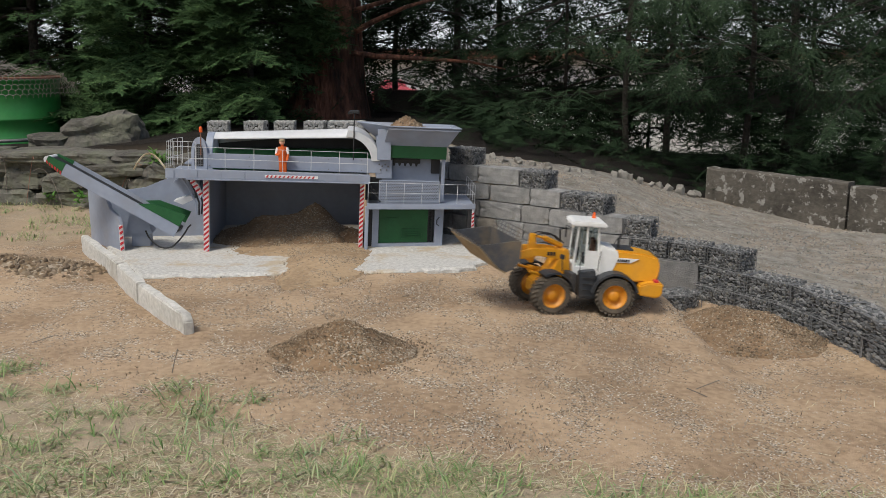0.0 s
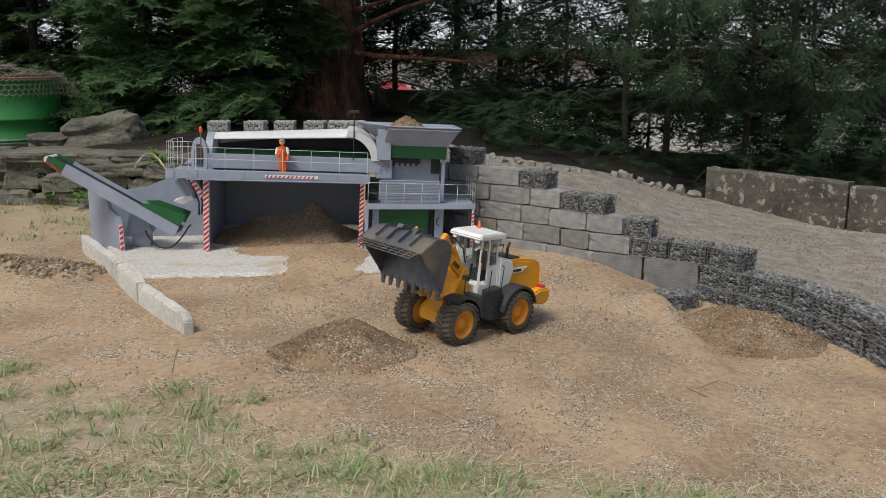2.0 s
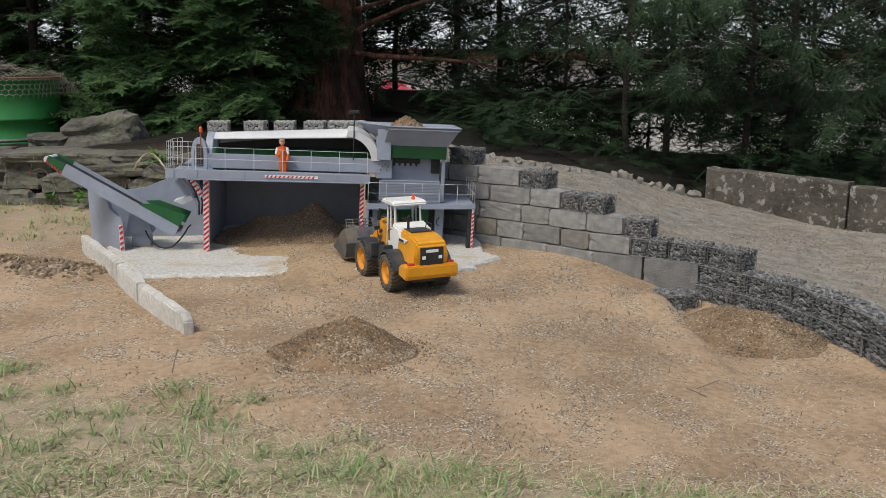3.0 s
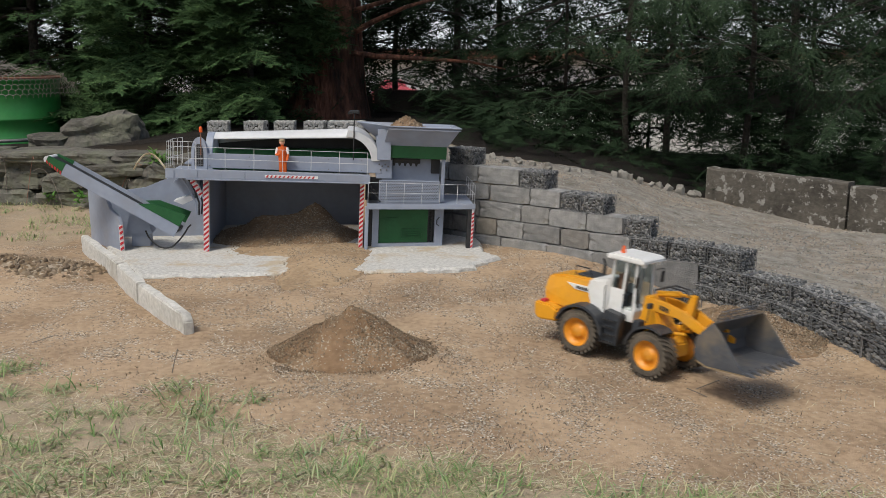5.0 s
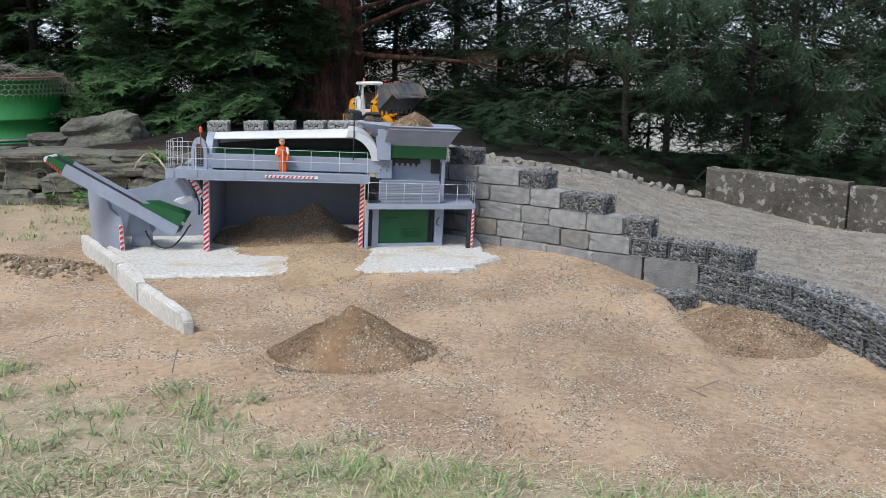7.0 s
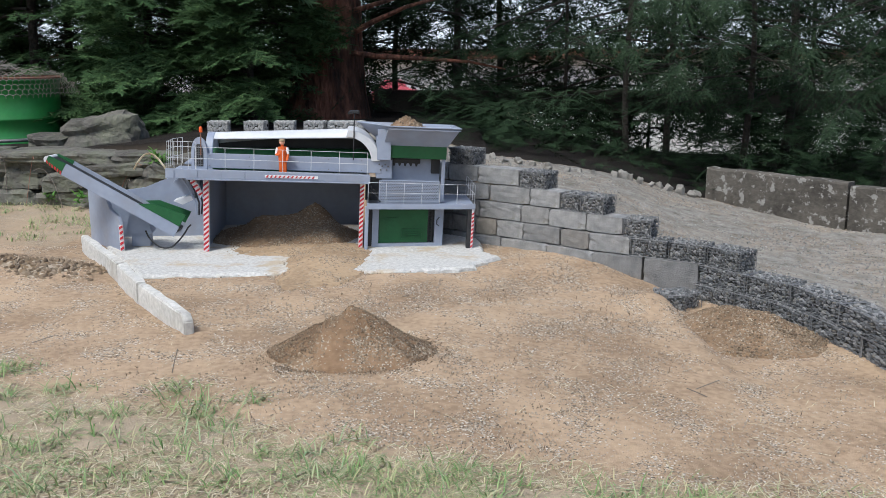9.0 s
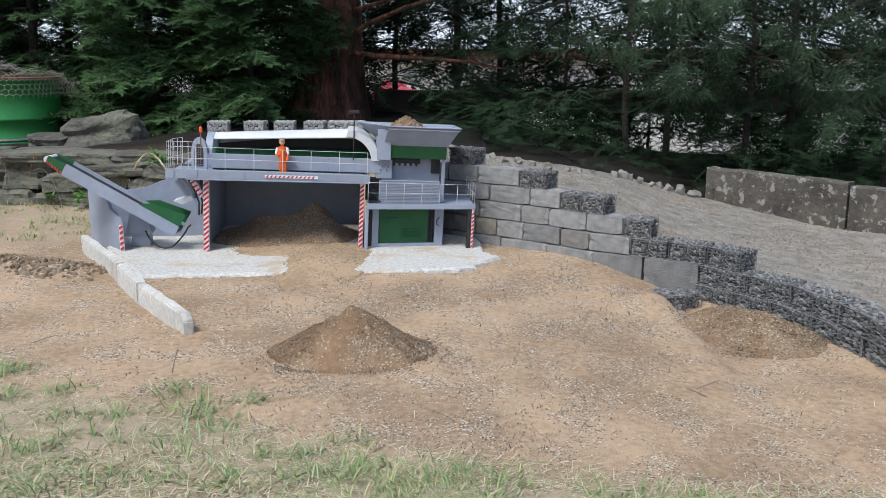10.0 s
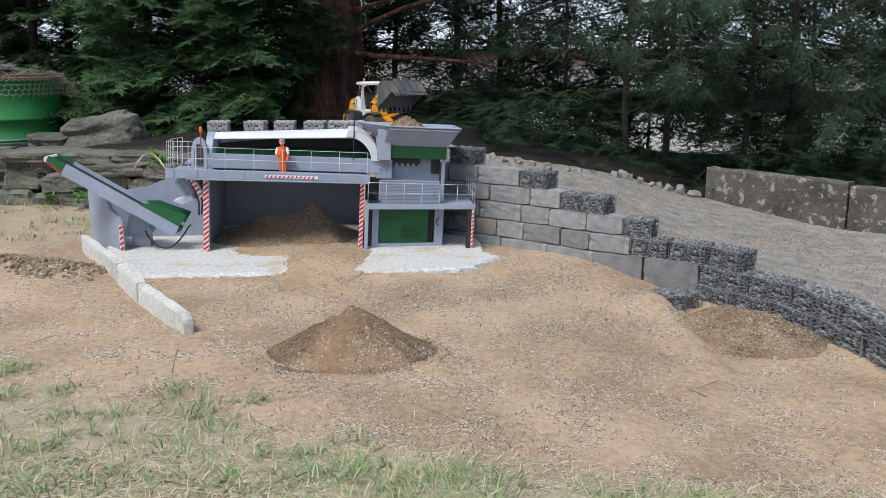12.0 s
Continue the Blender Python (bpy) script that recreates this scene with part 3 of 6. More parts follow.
# ---------------------------------------------------------------- granite kerb at the lawn side of the yard
kerb_line = [(-1.215, 3.02), (-0.935, 2.57), (-0.80, 2.34), (-0.598, 2.06)]
kerb_tops = [(0.056, 0.060), (0.060, 0.060), (0.060, 0.056)]
for i, (a, b) in enumerate(zip(kerb_line, kerb_line[1:])):
    p, q = Vector((*a, 0)), Vector((*b, 0))
    ln = (q - p).length - 0.008
    bm = bm_new()
    out = [(-ln / 2, -0.05), (ln / 2, -0.05), (ln / 2, kerb_tops[i][1]), (-ln / 2, kerb_tops[i][0])]
    if i == 2:
        out = [(-ln / 2, -0.05), (ln / 2, -0.05), (ln / 2, 0.033), (ln / 2 - .014, 0.053), (-ln / 2, 0.060)]
    prism(bm, out, -0.012, 0.013, 0.003)
    bmesh.ops.subdivide_edges(bm, edges=[e for e in bm.edges if e.calc_length() > .05], cuts=8, use_grid_fill=True)
    for v in bm.verts:
        v.co += Vector((0, 1, 0.6)) * (noise.noise(v.co * 40 + Vector((i * 7, 0, 0))) * 0.003 + noise.noise(v.co * 14 + Vector((i * 7, 3, 0))) * 0.004)
    kb = obj("kerb_stone", bm, M["kerb"])
    kb.matrix_world = Matrix.Translation((p + q) / 2) @ Matrix.Rotation(math.atan2((q - p).y, (q - p).x), 4, 'Z')
    tagged(kb, "pale rough granite kerb stone set on edge", "kerb stone", "kerb stones by the yard")

# ---------------------------------------------------------------- screed pads in front of the plant
PAD = [(-1.08, 2.93), (-0.893, 2.637), (-0.62, 2.655), (-0.385, 2.687), (-0.14, 2.70), (0.04, 2.735), (0.095, 2.76), (0.085, 2.80), (0.13, 2.83), (0.18, 2.885), (0.13, 2.96), (0.12, 3.2),
       (-0.2, 3.45), (-1.0, 3.5), (-1.25, 3.25)]


def pad_mesh():
    bm = bm_new()
    ring = []
    rg = random.Random(3)
    for (x0, y0), (x1, y1) in zip(PAD, PAD[1:] + PAD[:1]):
        k = max(2, int(math.hypot(x1 - x0, y1 - y0) / 0.018))
        for i in range(k):
            t = i / k
            ring.append((x0 + (x1 - x0) * t + rg.uniform(-.005, .005), y0 + (y1 - y0) * t + rg.uniform(-.005, .005)))
    top = [bm.verts.new((x, y, 0.0115)) for x, y in ring]
    bot = [bm.verts.new((x + (x + 0.45) * .014, y + (y - 3.05) * .05, -0.03)) for x, y in ring]
    bm.faces.new(top)
    cx, cy = -0.45, 3.05
    rim = [bm.verts.new((x + (x - cx) * .012, y + (y - cy) * .035 * rg.uniform(.6, 1.3), 0.004 + rg.uniform(-.003, .003))) for x, y in ring]
    for i in range(len(ring)):
        j = (i + 1) % len(ring)
        bm.faces.new((top[i], rim[i], rim[j], top[j]))
        bm.faces.new((rim[i], bot[i], bot[j], rim[j]))
    bmesh.ops.recalc_face_normals(bm, faces=bm.faces)
    return bm


pad = tagged(obj("pavement_screed", pad_mesh(), M["pad"]), "rough pale cement screed apron, dusted with soil", "pavement", kind="structure")

# ---------------------------------------------------------------- sorting plant
plant = empty("sorting_plant", pose(-0.789, 2.971, 0.0, 0, 0, 5.39))
tagged(plant, "grey and green model trommel screening plant with walkways", "sorting plant")


def lean(bm):
    """The model stands a little crooked: it leans, and its upper floor sinks to one side."""
    for v in bm.verts:
        x, z = v.co.x, v.co.z
        v.co.x += 0.045 * z
        v.co.z -= 0.045 * x * min(1.0, max(0.0, z) / 0.28) ** 2
    return bm


def pp(name, bm, m, label="", smooth=False, parent=None):
    return part(name, lean(bm), M[m], parent or plant, label, smooth)


def B(name, m, x0, x1, y0, y1, z0, z1, bevel=0.0015, label="", parent=None):
    return pp(name, box(bm_new(), x0, x1, y0, y1, z0, z1, bevel), m, label, parent=parent)


def stripes(parent_name, x0, x1, y, z0, z1, pitch=0.0165, thick=0.0012):
    """A white post with slanting red bars on its front."""
    post = B(parent_name, "white", x0, x1, y, y + 0.02, z0, z1, 0.001, "post with red and white warning stripes")
    bm = bm_new()
    z, w = z0 + 0.002, x1 - x0
    while z + w * 0.9 + pitch * 0.5 < z1:
        prism(bm, [(x0 + .0003, z), (x1 - .0003, z + w * 0.8), (x1 - .0003, z + w * 0.8 + pitch * 0.5), (x0 + .0003, z + pitch * 0.5)], y - thick, y + 0.001)
        z += pitch
    pp("stripes", bm, "red", parent=post)


# bay with its side walls, back and floor above
B("side_wall", "paint", -0.014, -0.004, 0.012, 0.5, -0.01, 0.262)
B("side_wall", "paint", 0.507, 0.517, 0.012, 0.5, -0.01, 0.262)
B("back_wall", "paint", -0.004, 0.507, 0.485, 0.497, -0.01, 0.262)
stripes("striped_post", -0.0095, 0.0085, -0.012, -0.005, 0.258)
stripes("striped_post", 0.503, 0.517, -0.012, -0.005, 0.256)
B("floor_plate", "paint", -0.125, 0.533, -0.03, 0.2, 0.263, 0.270)
B("rear_floor_plate", "paint", -0.125, 0.533, 0.30, 0.5, 0.263, 0.270)
B("edge_beam", "paint", -0.125, 0.535, -0.038, -0.030, 0.258, 0.288)
B("lower_flange", "paint", -0.06, 0.535, -0.044, -0.030, 0.2545, 0.258, 0.0005)
for i in range(9):
    x = -0.1 + i * 0.075
    B("web_stiffener", "paint", x, x + .0022, -.0405, -.038, .261, .285, 0)
bm = bm_new()
x = 0.195
while x < 0.35:
    prism(bm, [(x, .2685), (x + .0055, .2685), (x + .0105, .2765), (x + .005, .2765)], -.0412, -.0385)
    x += 0.0135
strip = B("stripe_strip", "white", .193, .364, -.0402, -.0375, .2675, .2775, 0, "white strip with slanting red bars")
pp("edge_stripes", bm, "red", parent=strip)
# brace with stripes at the corner of the bay
bm = bm_new()
prism(bm, [(-0.055, .245), (-0.04, .252), (-0.012, .205), (-0.02, .19)], -0.002, 0.010)
br = pp("corner_brace", bm, "white", "striped corner brace")
bm = bm_new()
for i in range(4):
    t = i / 4
    x, z = -.049 + t * .034, .24 - t * .05
    prism(bm, [(x - .004, z), (x + .010, z + .008), (x + .0125, z + .0035), (x - .001, z - .006)], -.0035, -.001)
pp("stripes", bm, "red", parent=br)

# drum housing
B("trough_panel", "paint", 0.0, 0.575, 0.018, 0.026, 0.288, 0.336)
bm = bm_new()
for x in (0.002, 0.13, 0.26, 0.39, 0.5):
    for z in (.296, .328):
        pp("rivet", rod(bm_new(), (x + .006, .0165, z), (x + .006, .019, z), .0016, 6), "wire")
bm = bm_new()
lathe(bm, [(0.0, -0.27), (0.036, -0.27), (0.041, -0.262), (0.041, 0.262), (0.036, 0.27), (0.0, 0.27)], 40)
for v in bm.verts:
    v.co = Vector((0.27 + v.co.y, 0.145 + v.co.x, 0.303 + 0.02 * (v.co.y + 0.27) + v.co.z))
drum = pp("drum", bm, "green", "green trommel drum", True)
for x in np.linspace(0.26, 0.51, 26):
    bm = lathe(bm_new(), [(0.0412, -.0014), (0.0432, -.0014), (0.0432, .0014), (0.0412, .0014)], 20)
    for v in bm.verts:
        v.co = Vector((x + v.co.y, 0.145 + v.co.x, 0.303 + 0.02 * x + v.co.z))
    pp("sieve_ring", bm, "green", parent=drum)


def shell(x0, x1, r0, r1, a0, a1, th, cy=0.125, cz=0.318, segs=20, cuts=12):
    """Part of a tapering tube round the drum's axis, from angle a0 (front is 0) to a1 (top is 90)."""
    bm = bm_new()
    inner, outer = [], []
    for i in range(cuts + 1):
        t = i / cuts
        x, r = x0 + (x1 - x0) * t, r0 + (r1 - r0) * t
        for store, rr in ((outer, r), (inner, r - th)):
            store.append([bm.verts.new((x, cy - rr * math.cos(radians(a0 + (a1 - a0) * j / segs)), cz + rr * math.sin(radians(a0 + (a1 - a0) * j / segs)))) for j in range(segs + 1)])
    for g in (outer, inner):
        for u, v in zip(g, g[1:]):
            for j in range(segs):
                bm.faces.new((u[j], v[j], v[j + 1], u[j + 1]))
    for j in (0, segs):
        for i in range(cuts):
            bm.faces.new((outer[i][j], outer[i + 1][j], inner[i + 1][j], inner[i][j]))
    for i in (0, cuts):
        for j in range(segs):
            bm.faces.new((outer[i][j], outer[i][j + 1], inner[i][j + 1], inner[i][j]))
    bmesh.ops.recalc_face_normals(bm, faces=bm.faces)
    return bm


pp("drum_cover", shell(0.0, 0.50, 0.078, 0.110, 50, 185, 0.003), "cover", "white curved sheet cover", True)
arc = lambda cx, cz, rr, a0, a1: [(cx + rr * math.cos(radians(a)), cz + rr * math.sin(radians(a))) for a in np.linspace(a0, a1, 14)]
pp("end_hood", prism(bm_new(), arc(.462, .322, .106, 92, 4) + arc(.455, .322, .084, 4, 92), .012, .225, .001), "cover", "white rounded end hood")
pp("end_band", shell(-0.012, 0.012, 0.079, 0.080, -10, 185, 0.012), "paint", "", True)
B("housing_back", "black", 0.0, 0.56, 0.192, 0.2, 0.27, 0.385)
B("end_plate", "paint", 0.555, 0.563, 0.03, 0.23, 0.27, 0.40)
# round-headed inspection door at the corner
bm = bm_new()
prof = [(-.030, .272), (.030, .272)] + [(.030 * math.cos(radians(a)), .335 + .05 * math.sin(radians(a))) for a in range(0, 181, 15)]
prism(bm, prof, -.004, .004, .001)
for v in bm.verts:
    v.co = Matrix.Rotation(radians(-22), 4, 'Z') @ v.co + Vector((-0.03, 0.05, 0))
cap = pp("end_cap", bm, "paint", "round-headed grey end cap")
bm = bm_new()
prof = [(-.016, .29), (.016, .29)] + [(.016 * math.cos(radians(a)), .335 + .028 * math.sin(radians(a))) for a in range(0, 181, 15)]
prism(bm, prof, -.0065, -.004)
for v in bm.verts:
    v.co = Matrix.Rotation(radians(-22), 4, 'Z') @ v.co + Vector((-0.03, 0.05, 0))
pp("opening", bm, "black", parent=cap)
bm = bm_new()
for z in np.arange(.295, .36, .008):
    rod(bm, (-.015, -.0075, z), (.015, -.0075, z), .0008, 4)
for x in (-.008, 0, .008):
    rod(bm, (x, -.0075, .29), (x, -.0075, .36), .0008, 4)
for v in bm.verts:
    v.co = Matrix.Rotation(radians(-22), 4, 'Z') @ v.co + Vector((-0.03, 0.05, 0))
pp("grille", bm, "wire", parent=cap)


def railing(pts, base, top, post_gap, rails, name="railing"):
    bm = bm_new()
    for z in rails:
        tube(bm, [(x, y, base + z) for x, y in pts], 0.0008, 5)
    for (x0, y0), (x1, y1) in zip(pts, pts[1:]):
        ln = math.hypot(x1 - x0, y1 - y0)
        k = max(1, round(ln / post_gap))
        for i in range(k + 1):
            t = i / k
            rod(bm, (x0 + (x1 - x0) * t, y0 + (y1 - y0) * t, base), (x0 + (x1 - x0) * t, y0 + (y1 - y0) * t, base + top), 0.0010, 5)
    return pp(name, bm, "cover", "thin pale grey tube railing")


railing([(-0.12, -0.034), (0.525, -0.034)], 0.286, 0.074, 0.092, (0.037, 0.074))
railing([(-0.12, -0.034), (-0.122, 0.07), (-0.10, 0.13)], 0.286, 0.088, 0.035, (0.03, 0.06, 0.088))
railing([(-0.12, -0.034), (-0.03, -0.034)], 0.286, 0.09, 0.022, (0.09,), "guard_cage")

# hopper
bm = bm_new()
lo = [(.577, .01, .384), (.792, .01, .384), (.792, .26, .384), (.56, .26, .384)]
hi = [(.592, -.05, .450), (.828, -.05, .450), (.835, .28, .438), (.49, .28, .438)]
vl, vh = [bm.verts.new(p) for p in lo], [bm.verts.new(p) for p in hi]
for i in range(4):
    bm.faces.new((vl[i], vl[(i + 1) % 4], vh[(i + 1) % 4], vh[i]))
bmesh.ops.recalc_face_normals(bm, faces=bm.faces)
bmesh.ops.solidify(bm, geom=list(bm.faces), thickness=0.004)
hopper = pp("hopper", bm, "paint", "flared grey steel feed hopper")
bm = bm_new()
tube(bm, [(.590, -.052, .451), (.829, -.052, .451), (.836, .282, .439), (.488, .282, .439), (.590, -.052, .451)], .0022, 6)
box(bm, .592, .828, -.0505, -.0465, .441, .4445)
pp("hopper_rim", bm, "paint", parent=hopper)
B("side_sheet", "paint", .556, .602, .0, .006, .335, .436)
B("green_band", "green", .574, .790, .012, .26, .342, .387)
B("feed_body", "paint", .578, .772, .055, .25, .17, .343)
B("feed_slot", "black", .612, .705, .048, .056, .312, .336, .0005)
bm = bm_new()
for i in range(5):
    x = .618 + i * .019
    prism(bm, [(x, .312), (x + .014, .312), (x + .011, .3215), (x + .003, .3215)], .0465, .0485)
pp("feed_teeth", bm, "paint")
B("side_case", "paint", .556, .608, .02, .2, .268, .334)
bm = bm_new()
for x, z in ((.565, .318), (.575, .312), (.585, .318), (.595, .312), (.57, .30), (.59, .30)):
    rod(bm, (x, .017, z), (x, .021, z), .003, 8)
pp("valve_knobs", bm, "wire")
B("corner_column", "paint", .776, .788, .02, .034, .176, .343)
B("dark_duct", "black", .742, .772, .045, .056, .29, .338, .0005)
pf = B("perforated_guard", "paint", .566, .768, -.014, -.010, .186, .268, .0008, "perforated grey sheet guard")
bm = bm_new()
for i in range(34):
    for k in range(13):
        x, z = .5705 + i * .0058 + (k % 2) * .0029, .1905 + k * .006
        if x < .765:
            rod(bm, (x, -.0146, z), (x, -.0135, z), .0019, 5)
tagged(pp("hole_pattern", bm, "dark", parent=pf), kind="stuff")
# added dark panel in place of the shaded gap behind the stair
B("stair_back", "dark", .522, .578, .055, .065, .176, .268)

# lower walkway with its container
B("lower_deck", "paint", .527, .888, -.04, .22, .166, .172)
B("deck_beam", "paint", .527, .890, -.047, -.040, .158, .180)
railing([(.53, -.043), (.886, -.043), (.886, .2)], .178, .083, .06, (.042, .083))
bm = bm_new()
for s in (-.012, .02):
    tube(bm, [(.518, s, .268), (.572, s, .180)], .003, 4)
for i in range(7):
    t = (i + .5) / 7
    box(bm, .518 + .054 * t - .006, .518 + .054 * t + .006, -.012, .02, .268 - .088 * t - .001, .268 - .088 * t + .001)
pp("stairs", bm, "black", "narrow dark steel stair")
stripes("striped_post", .880, .888, -.042, -.005, .158, 0.015)
B("inner_leg", "black", .866, .8795, -.042, -.02, -.005, .158)
B("shadow_gap", "black", .5345, .5475, .02, .04, .0, .160)
B("left_leg", "paint", .522, .534, -.03, -.015, -.005, .166)
B("generator_case", "dark", .545, .775, .04, .3, .0, .160)
B("case_sill", "paint", .548, .790, .012, .04, .0, .022)
B("case_post", "paint", .548, .570, .012, .042, .02, .160)
B("case_post", "paint", .760, .790, .012, .042, .02, .160)
B("case_head", "paint", .57, .76, .012, .042, .150, .160)
door = B("green_door", "green", .571, .738, .022, .042, .023, .150, .001, "green painted sheet door")
bm = bm_new()
for (x0, x1, z0, z1) in ((.585, .63, .112, .114), (.585, .615, .104, .1055), (.65, .72, .036, .038), (.65, .72, .072, .0735), (.65, .652, .038, .072), (.718, .72, .038, .072),
                         (.66, .71, .046, .0475), (.66, .71, .053, .0545), (.66, .71, .06, .0615)):
    B("vent_rib", "green", x0, x1, .0195, .022, z0, z1, 0, parent=door)
bm = bm_new()
for z in np.arange(.03, .15, .0145):
    box(bm, .739, .752, .0235, .026, z, z + .004)
box(bm, .738, .741, .021, .026, .023, .15)
box(bm, .750, .753, .021, .026, .023, .15)
pp("ladder", bm, "black")
bm = bm_new()
tube(bm, [(.775, .006, .118), (.767, .002, .108), (.767, .002, .092), (.775, .006, .084)], .002, 5)
pp("cable_hook", bm, "dark")

# mast with camera, beacon
bm = bm_new()
rod(bm, (.478, .01, .33), (.478, .01, .494), .0022, 6)
mast = pp("mast", bm, "black")
bm = bm_new()
box(bm, .462, .494, .0, .02, .485, .495, .002)
rod(bm, (.464, .0, .488), (.46, -.012, .486), .005, 8)
pp("camera_head", bm, "black", parent=mast)
bm = bm_new()
rod(bm, (-.018, .0, .33), (-.018, .0, .412), .0022, 6)
bmast = pp("beacon_mast", bm, "rust")
bm = bm_new()
rod(bm, (-.018, .0, .405), (-.018, .0, .420), .0055, 10)
rod(bm, (-.018, .0, .420), (-.018, .0, .4235), .0055, 10, .0025)
pp("beacon", bm, "beacon", parent=bmast)
# pale chute stub under the deck
bm = bm_new()
rod(bm, (.40, .2, .225), (.43, .16, .245), .008, 10)
pp("chute_pipe", bm, "cover")

# bin for the side belt, left of the bay
bm = bm_new()
prism(bm, [(0, 0), (.30, 0), (.30, .10), (.285, .125), (.21, .142), (.18, .178), (.15, .185), (.0, .19)], -.006, .006, .002)
for v in bm.verts:
    v.co = Matrix.Translation((-.445, .275, 0)) @ Matrix.Rotation(radians(-56), 4, 'Z') @ v.co
pan = part("bin_side", bm, M["paint"], plant, "grey bin side with stepped top")
bm = bm_new()
prism(bm, [(-.445, 0), (-.014, 0), (-.014, .262), (-.10, .25), (-.25, .19), (-.445, .165)], .275, .285, .001)
part("bin_back", bm, M["paint"], plant)
bm = bm_new()
for i in range(5):
    z = .012 + i * .018
    prism(bm, [(-.2855, z), (-.2745, z + .007), (-.2745, z + .016), (-.2855, z + .009)], .0195, .0215)
part("stripes", bm, M["red"], pan)
bm = bm_new()
box(bm, -.287, -.273, .0215, .025, .0, .1)
part("stripe_backing", bm, M["white"], pan)
# chute and hoses between drum and belt
bm = bm_new()
prism(bm, [(-.115, .235), (-.06, .262), (-.02, .262), (-.02, .205), (-.06, .18)], .06, .14, .002)
part("discharge_chute", bm, M["paint"], plant)
bm = bm_new()
prism(bm, [(-.105, .178), (-.05, .195), (-.03, .185), (-.075, .165)], .02, .08, .001)
part("chute_lip", bm, M["cover"], plant)
for k, dy in enumerate((0, .012, .024)):
    bm = bm_new()
    tube(bm, [(-.075 + .014 * k, .02 + dy, .262), (-.06 + .014 * k, .012 + dy, .24), (-.045 + .012 * k, .01 + dy, .21), (-.03 + .009 * k, .012 + dy, .17), (-.03 + .006 * k, .012 + dy, .13)], .003, 6)
    part("hose", bm, M["dark" if k else "paint"], plant)

# ---------------------------------------------------------------- belt conveyor
conv = empty("belt_conveyor", pose(-0.895, 3.00, 0.060, 0, 30.2, 0) @ pose(0, 0, 0, 0, 0, 180))
tagged(conv, "grey inclined belt conveyor with green head, on a pedestal", "conveyor")
LEN = 0.475
for y0 in (-.038, .032):
    bm = bm_new()
    prism(bm, [(0, 0), (LEN - .06, 0), (LEN - .06, .041), (0, .041)], y0, y0 + .006, .001)
    side = part("side_plate", bm, M["paint"], conv)
    bm = bm_new()
    prism(bm, [(LEN - .0605, .0), (LEN, .010), (LEN, .036), (LEN - .0605, .041)], y0 - .001, y0 + .007, .001)
    head = part("head_cover", bm, M["green"], conv, "green head end")
    bm = bm_new()
    for i in range(6):
        x = LEN - .062 + i * .0105
        prism(bm, [(x, .001 + i * .002), (x + .005, .002 + i * .002), (x + .009, .012 + i * .0015), (x + .004, .012 + i * .0015)], y0 - .0025, y0 + .0085)
    part("stripes", bm, M["red"], head)
bm = bm_new()
prism(bm, [(0, .030), (LEN + .004, .030), (LEN + .014, .022), (LEN + .004, .012), (0, .012)], -.031, .031, .002)
part("belt", bm, M["black"], conv, "black rubber belt")
bm = bm_new()
rod(bm, (LEN, -.036, .022), (LEN, .036, .022), .011, 14)
part("head_roller", bm, M["cover"], conv)
for s in (-1, 1):
    part("feed_skirt", prism(bm_new(), [(.0, .041), (.15, .041), (.11, .066), (.0, .085)], s * .036 - .003, s * .036 + .003), M["green"], conv, "green feed skirt")
bm = bm_new()
for x in np.arange(.05, LEN - .05, .06):
    box(bm, x, x + .004, -.0405, -.038, .004, .038)
part("side_ribs", bm, M["paint"], conv)
ped = empty("conveyor_pedestal", pose(-1.035, 3.07, 0.012, 0, 0, 8))
bm = bm_new()
box(bm, -.03, .03, -.03, .03, 0, .045, .002)
part("foot", bm, M["paint"], ped)
bm = bm_new()
prism(bm, [(-.045, .045), (.04, .045), (.025, .11), (-.02, .125), (-.035, .10)], -.04, .04, .002)
part("saddle", bm, M["paint"], ped)
tagged(ped, "grey steel pedestal under the side belt", "pedestal")
cable = tagged(obj("cable", tube(bm_new(), [(-1.0 + .155 * t, 3.0 - .02 * math.sin(t * 3), .075 - .062 * math.sin(math.pi * min(1, t * 1.05)) ** .7 * (1 - .2 * t) + .05 * max(0, t - .6)) for t in np.linspace(0, 1, 18)], .0028, 6), M["black"]),
               "black rubber cable looping to the ground", "cable")

# ---------------------------------------------------------------- toy worker on the walkway
bm = bm_new()
for s in (-1, 1):
    rod(bm, (s * .0065, 0, .002), (s * .006, 0, .05), .0055, 8, .0065)
    box(bm, s * .0065 - .005, s * .0065 + .005, -.012, .006, 0, .006, .002)
    rod(bm, (s * .015, 0, .088), (s * .019, -.004, .068), .0045, 8, .004)
rod(bm, (-.019, -.004, .068), (-.004, -.014, .066), .004, 8, .0035)
rod(bm, (.019, -.004, .068), (.017, -.012, .050), .004, 8, .0035)
rod(bm, (0, 0, .048), (0, 0, .09), .0125, 10, .014)
rod(bm, (0, 0, .09), (0, 0, .097), .005, 8, .0045)
bmesh.ops.create_uvsphere(bm, u_segments=12, v_segments=8, radius=.0085, matrix=Matrix.Translation((0, -.001, .104)))
bmesh.ops.create_uvsphere(bm, u_segments=12, v_segments=6, radius=.0095, matrix=Matrix.Translation((0, 0, .109)) @ Matrix.Diagonal((1, 1.1, .6, 1)))
doll = obj("worker_figurine", bm, M["orange"])
doll.data.materials.append(M["skin"])
doll.data.materials.append(M["white"])
doll.data.materials.append(M["dusty"])
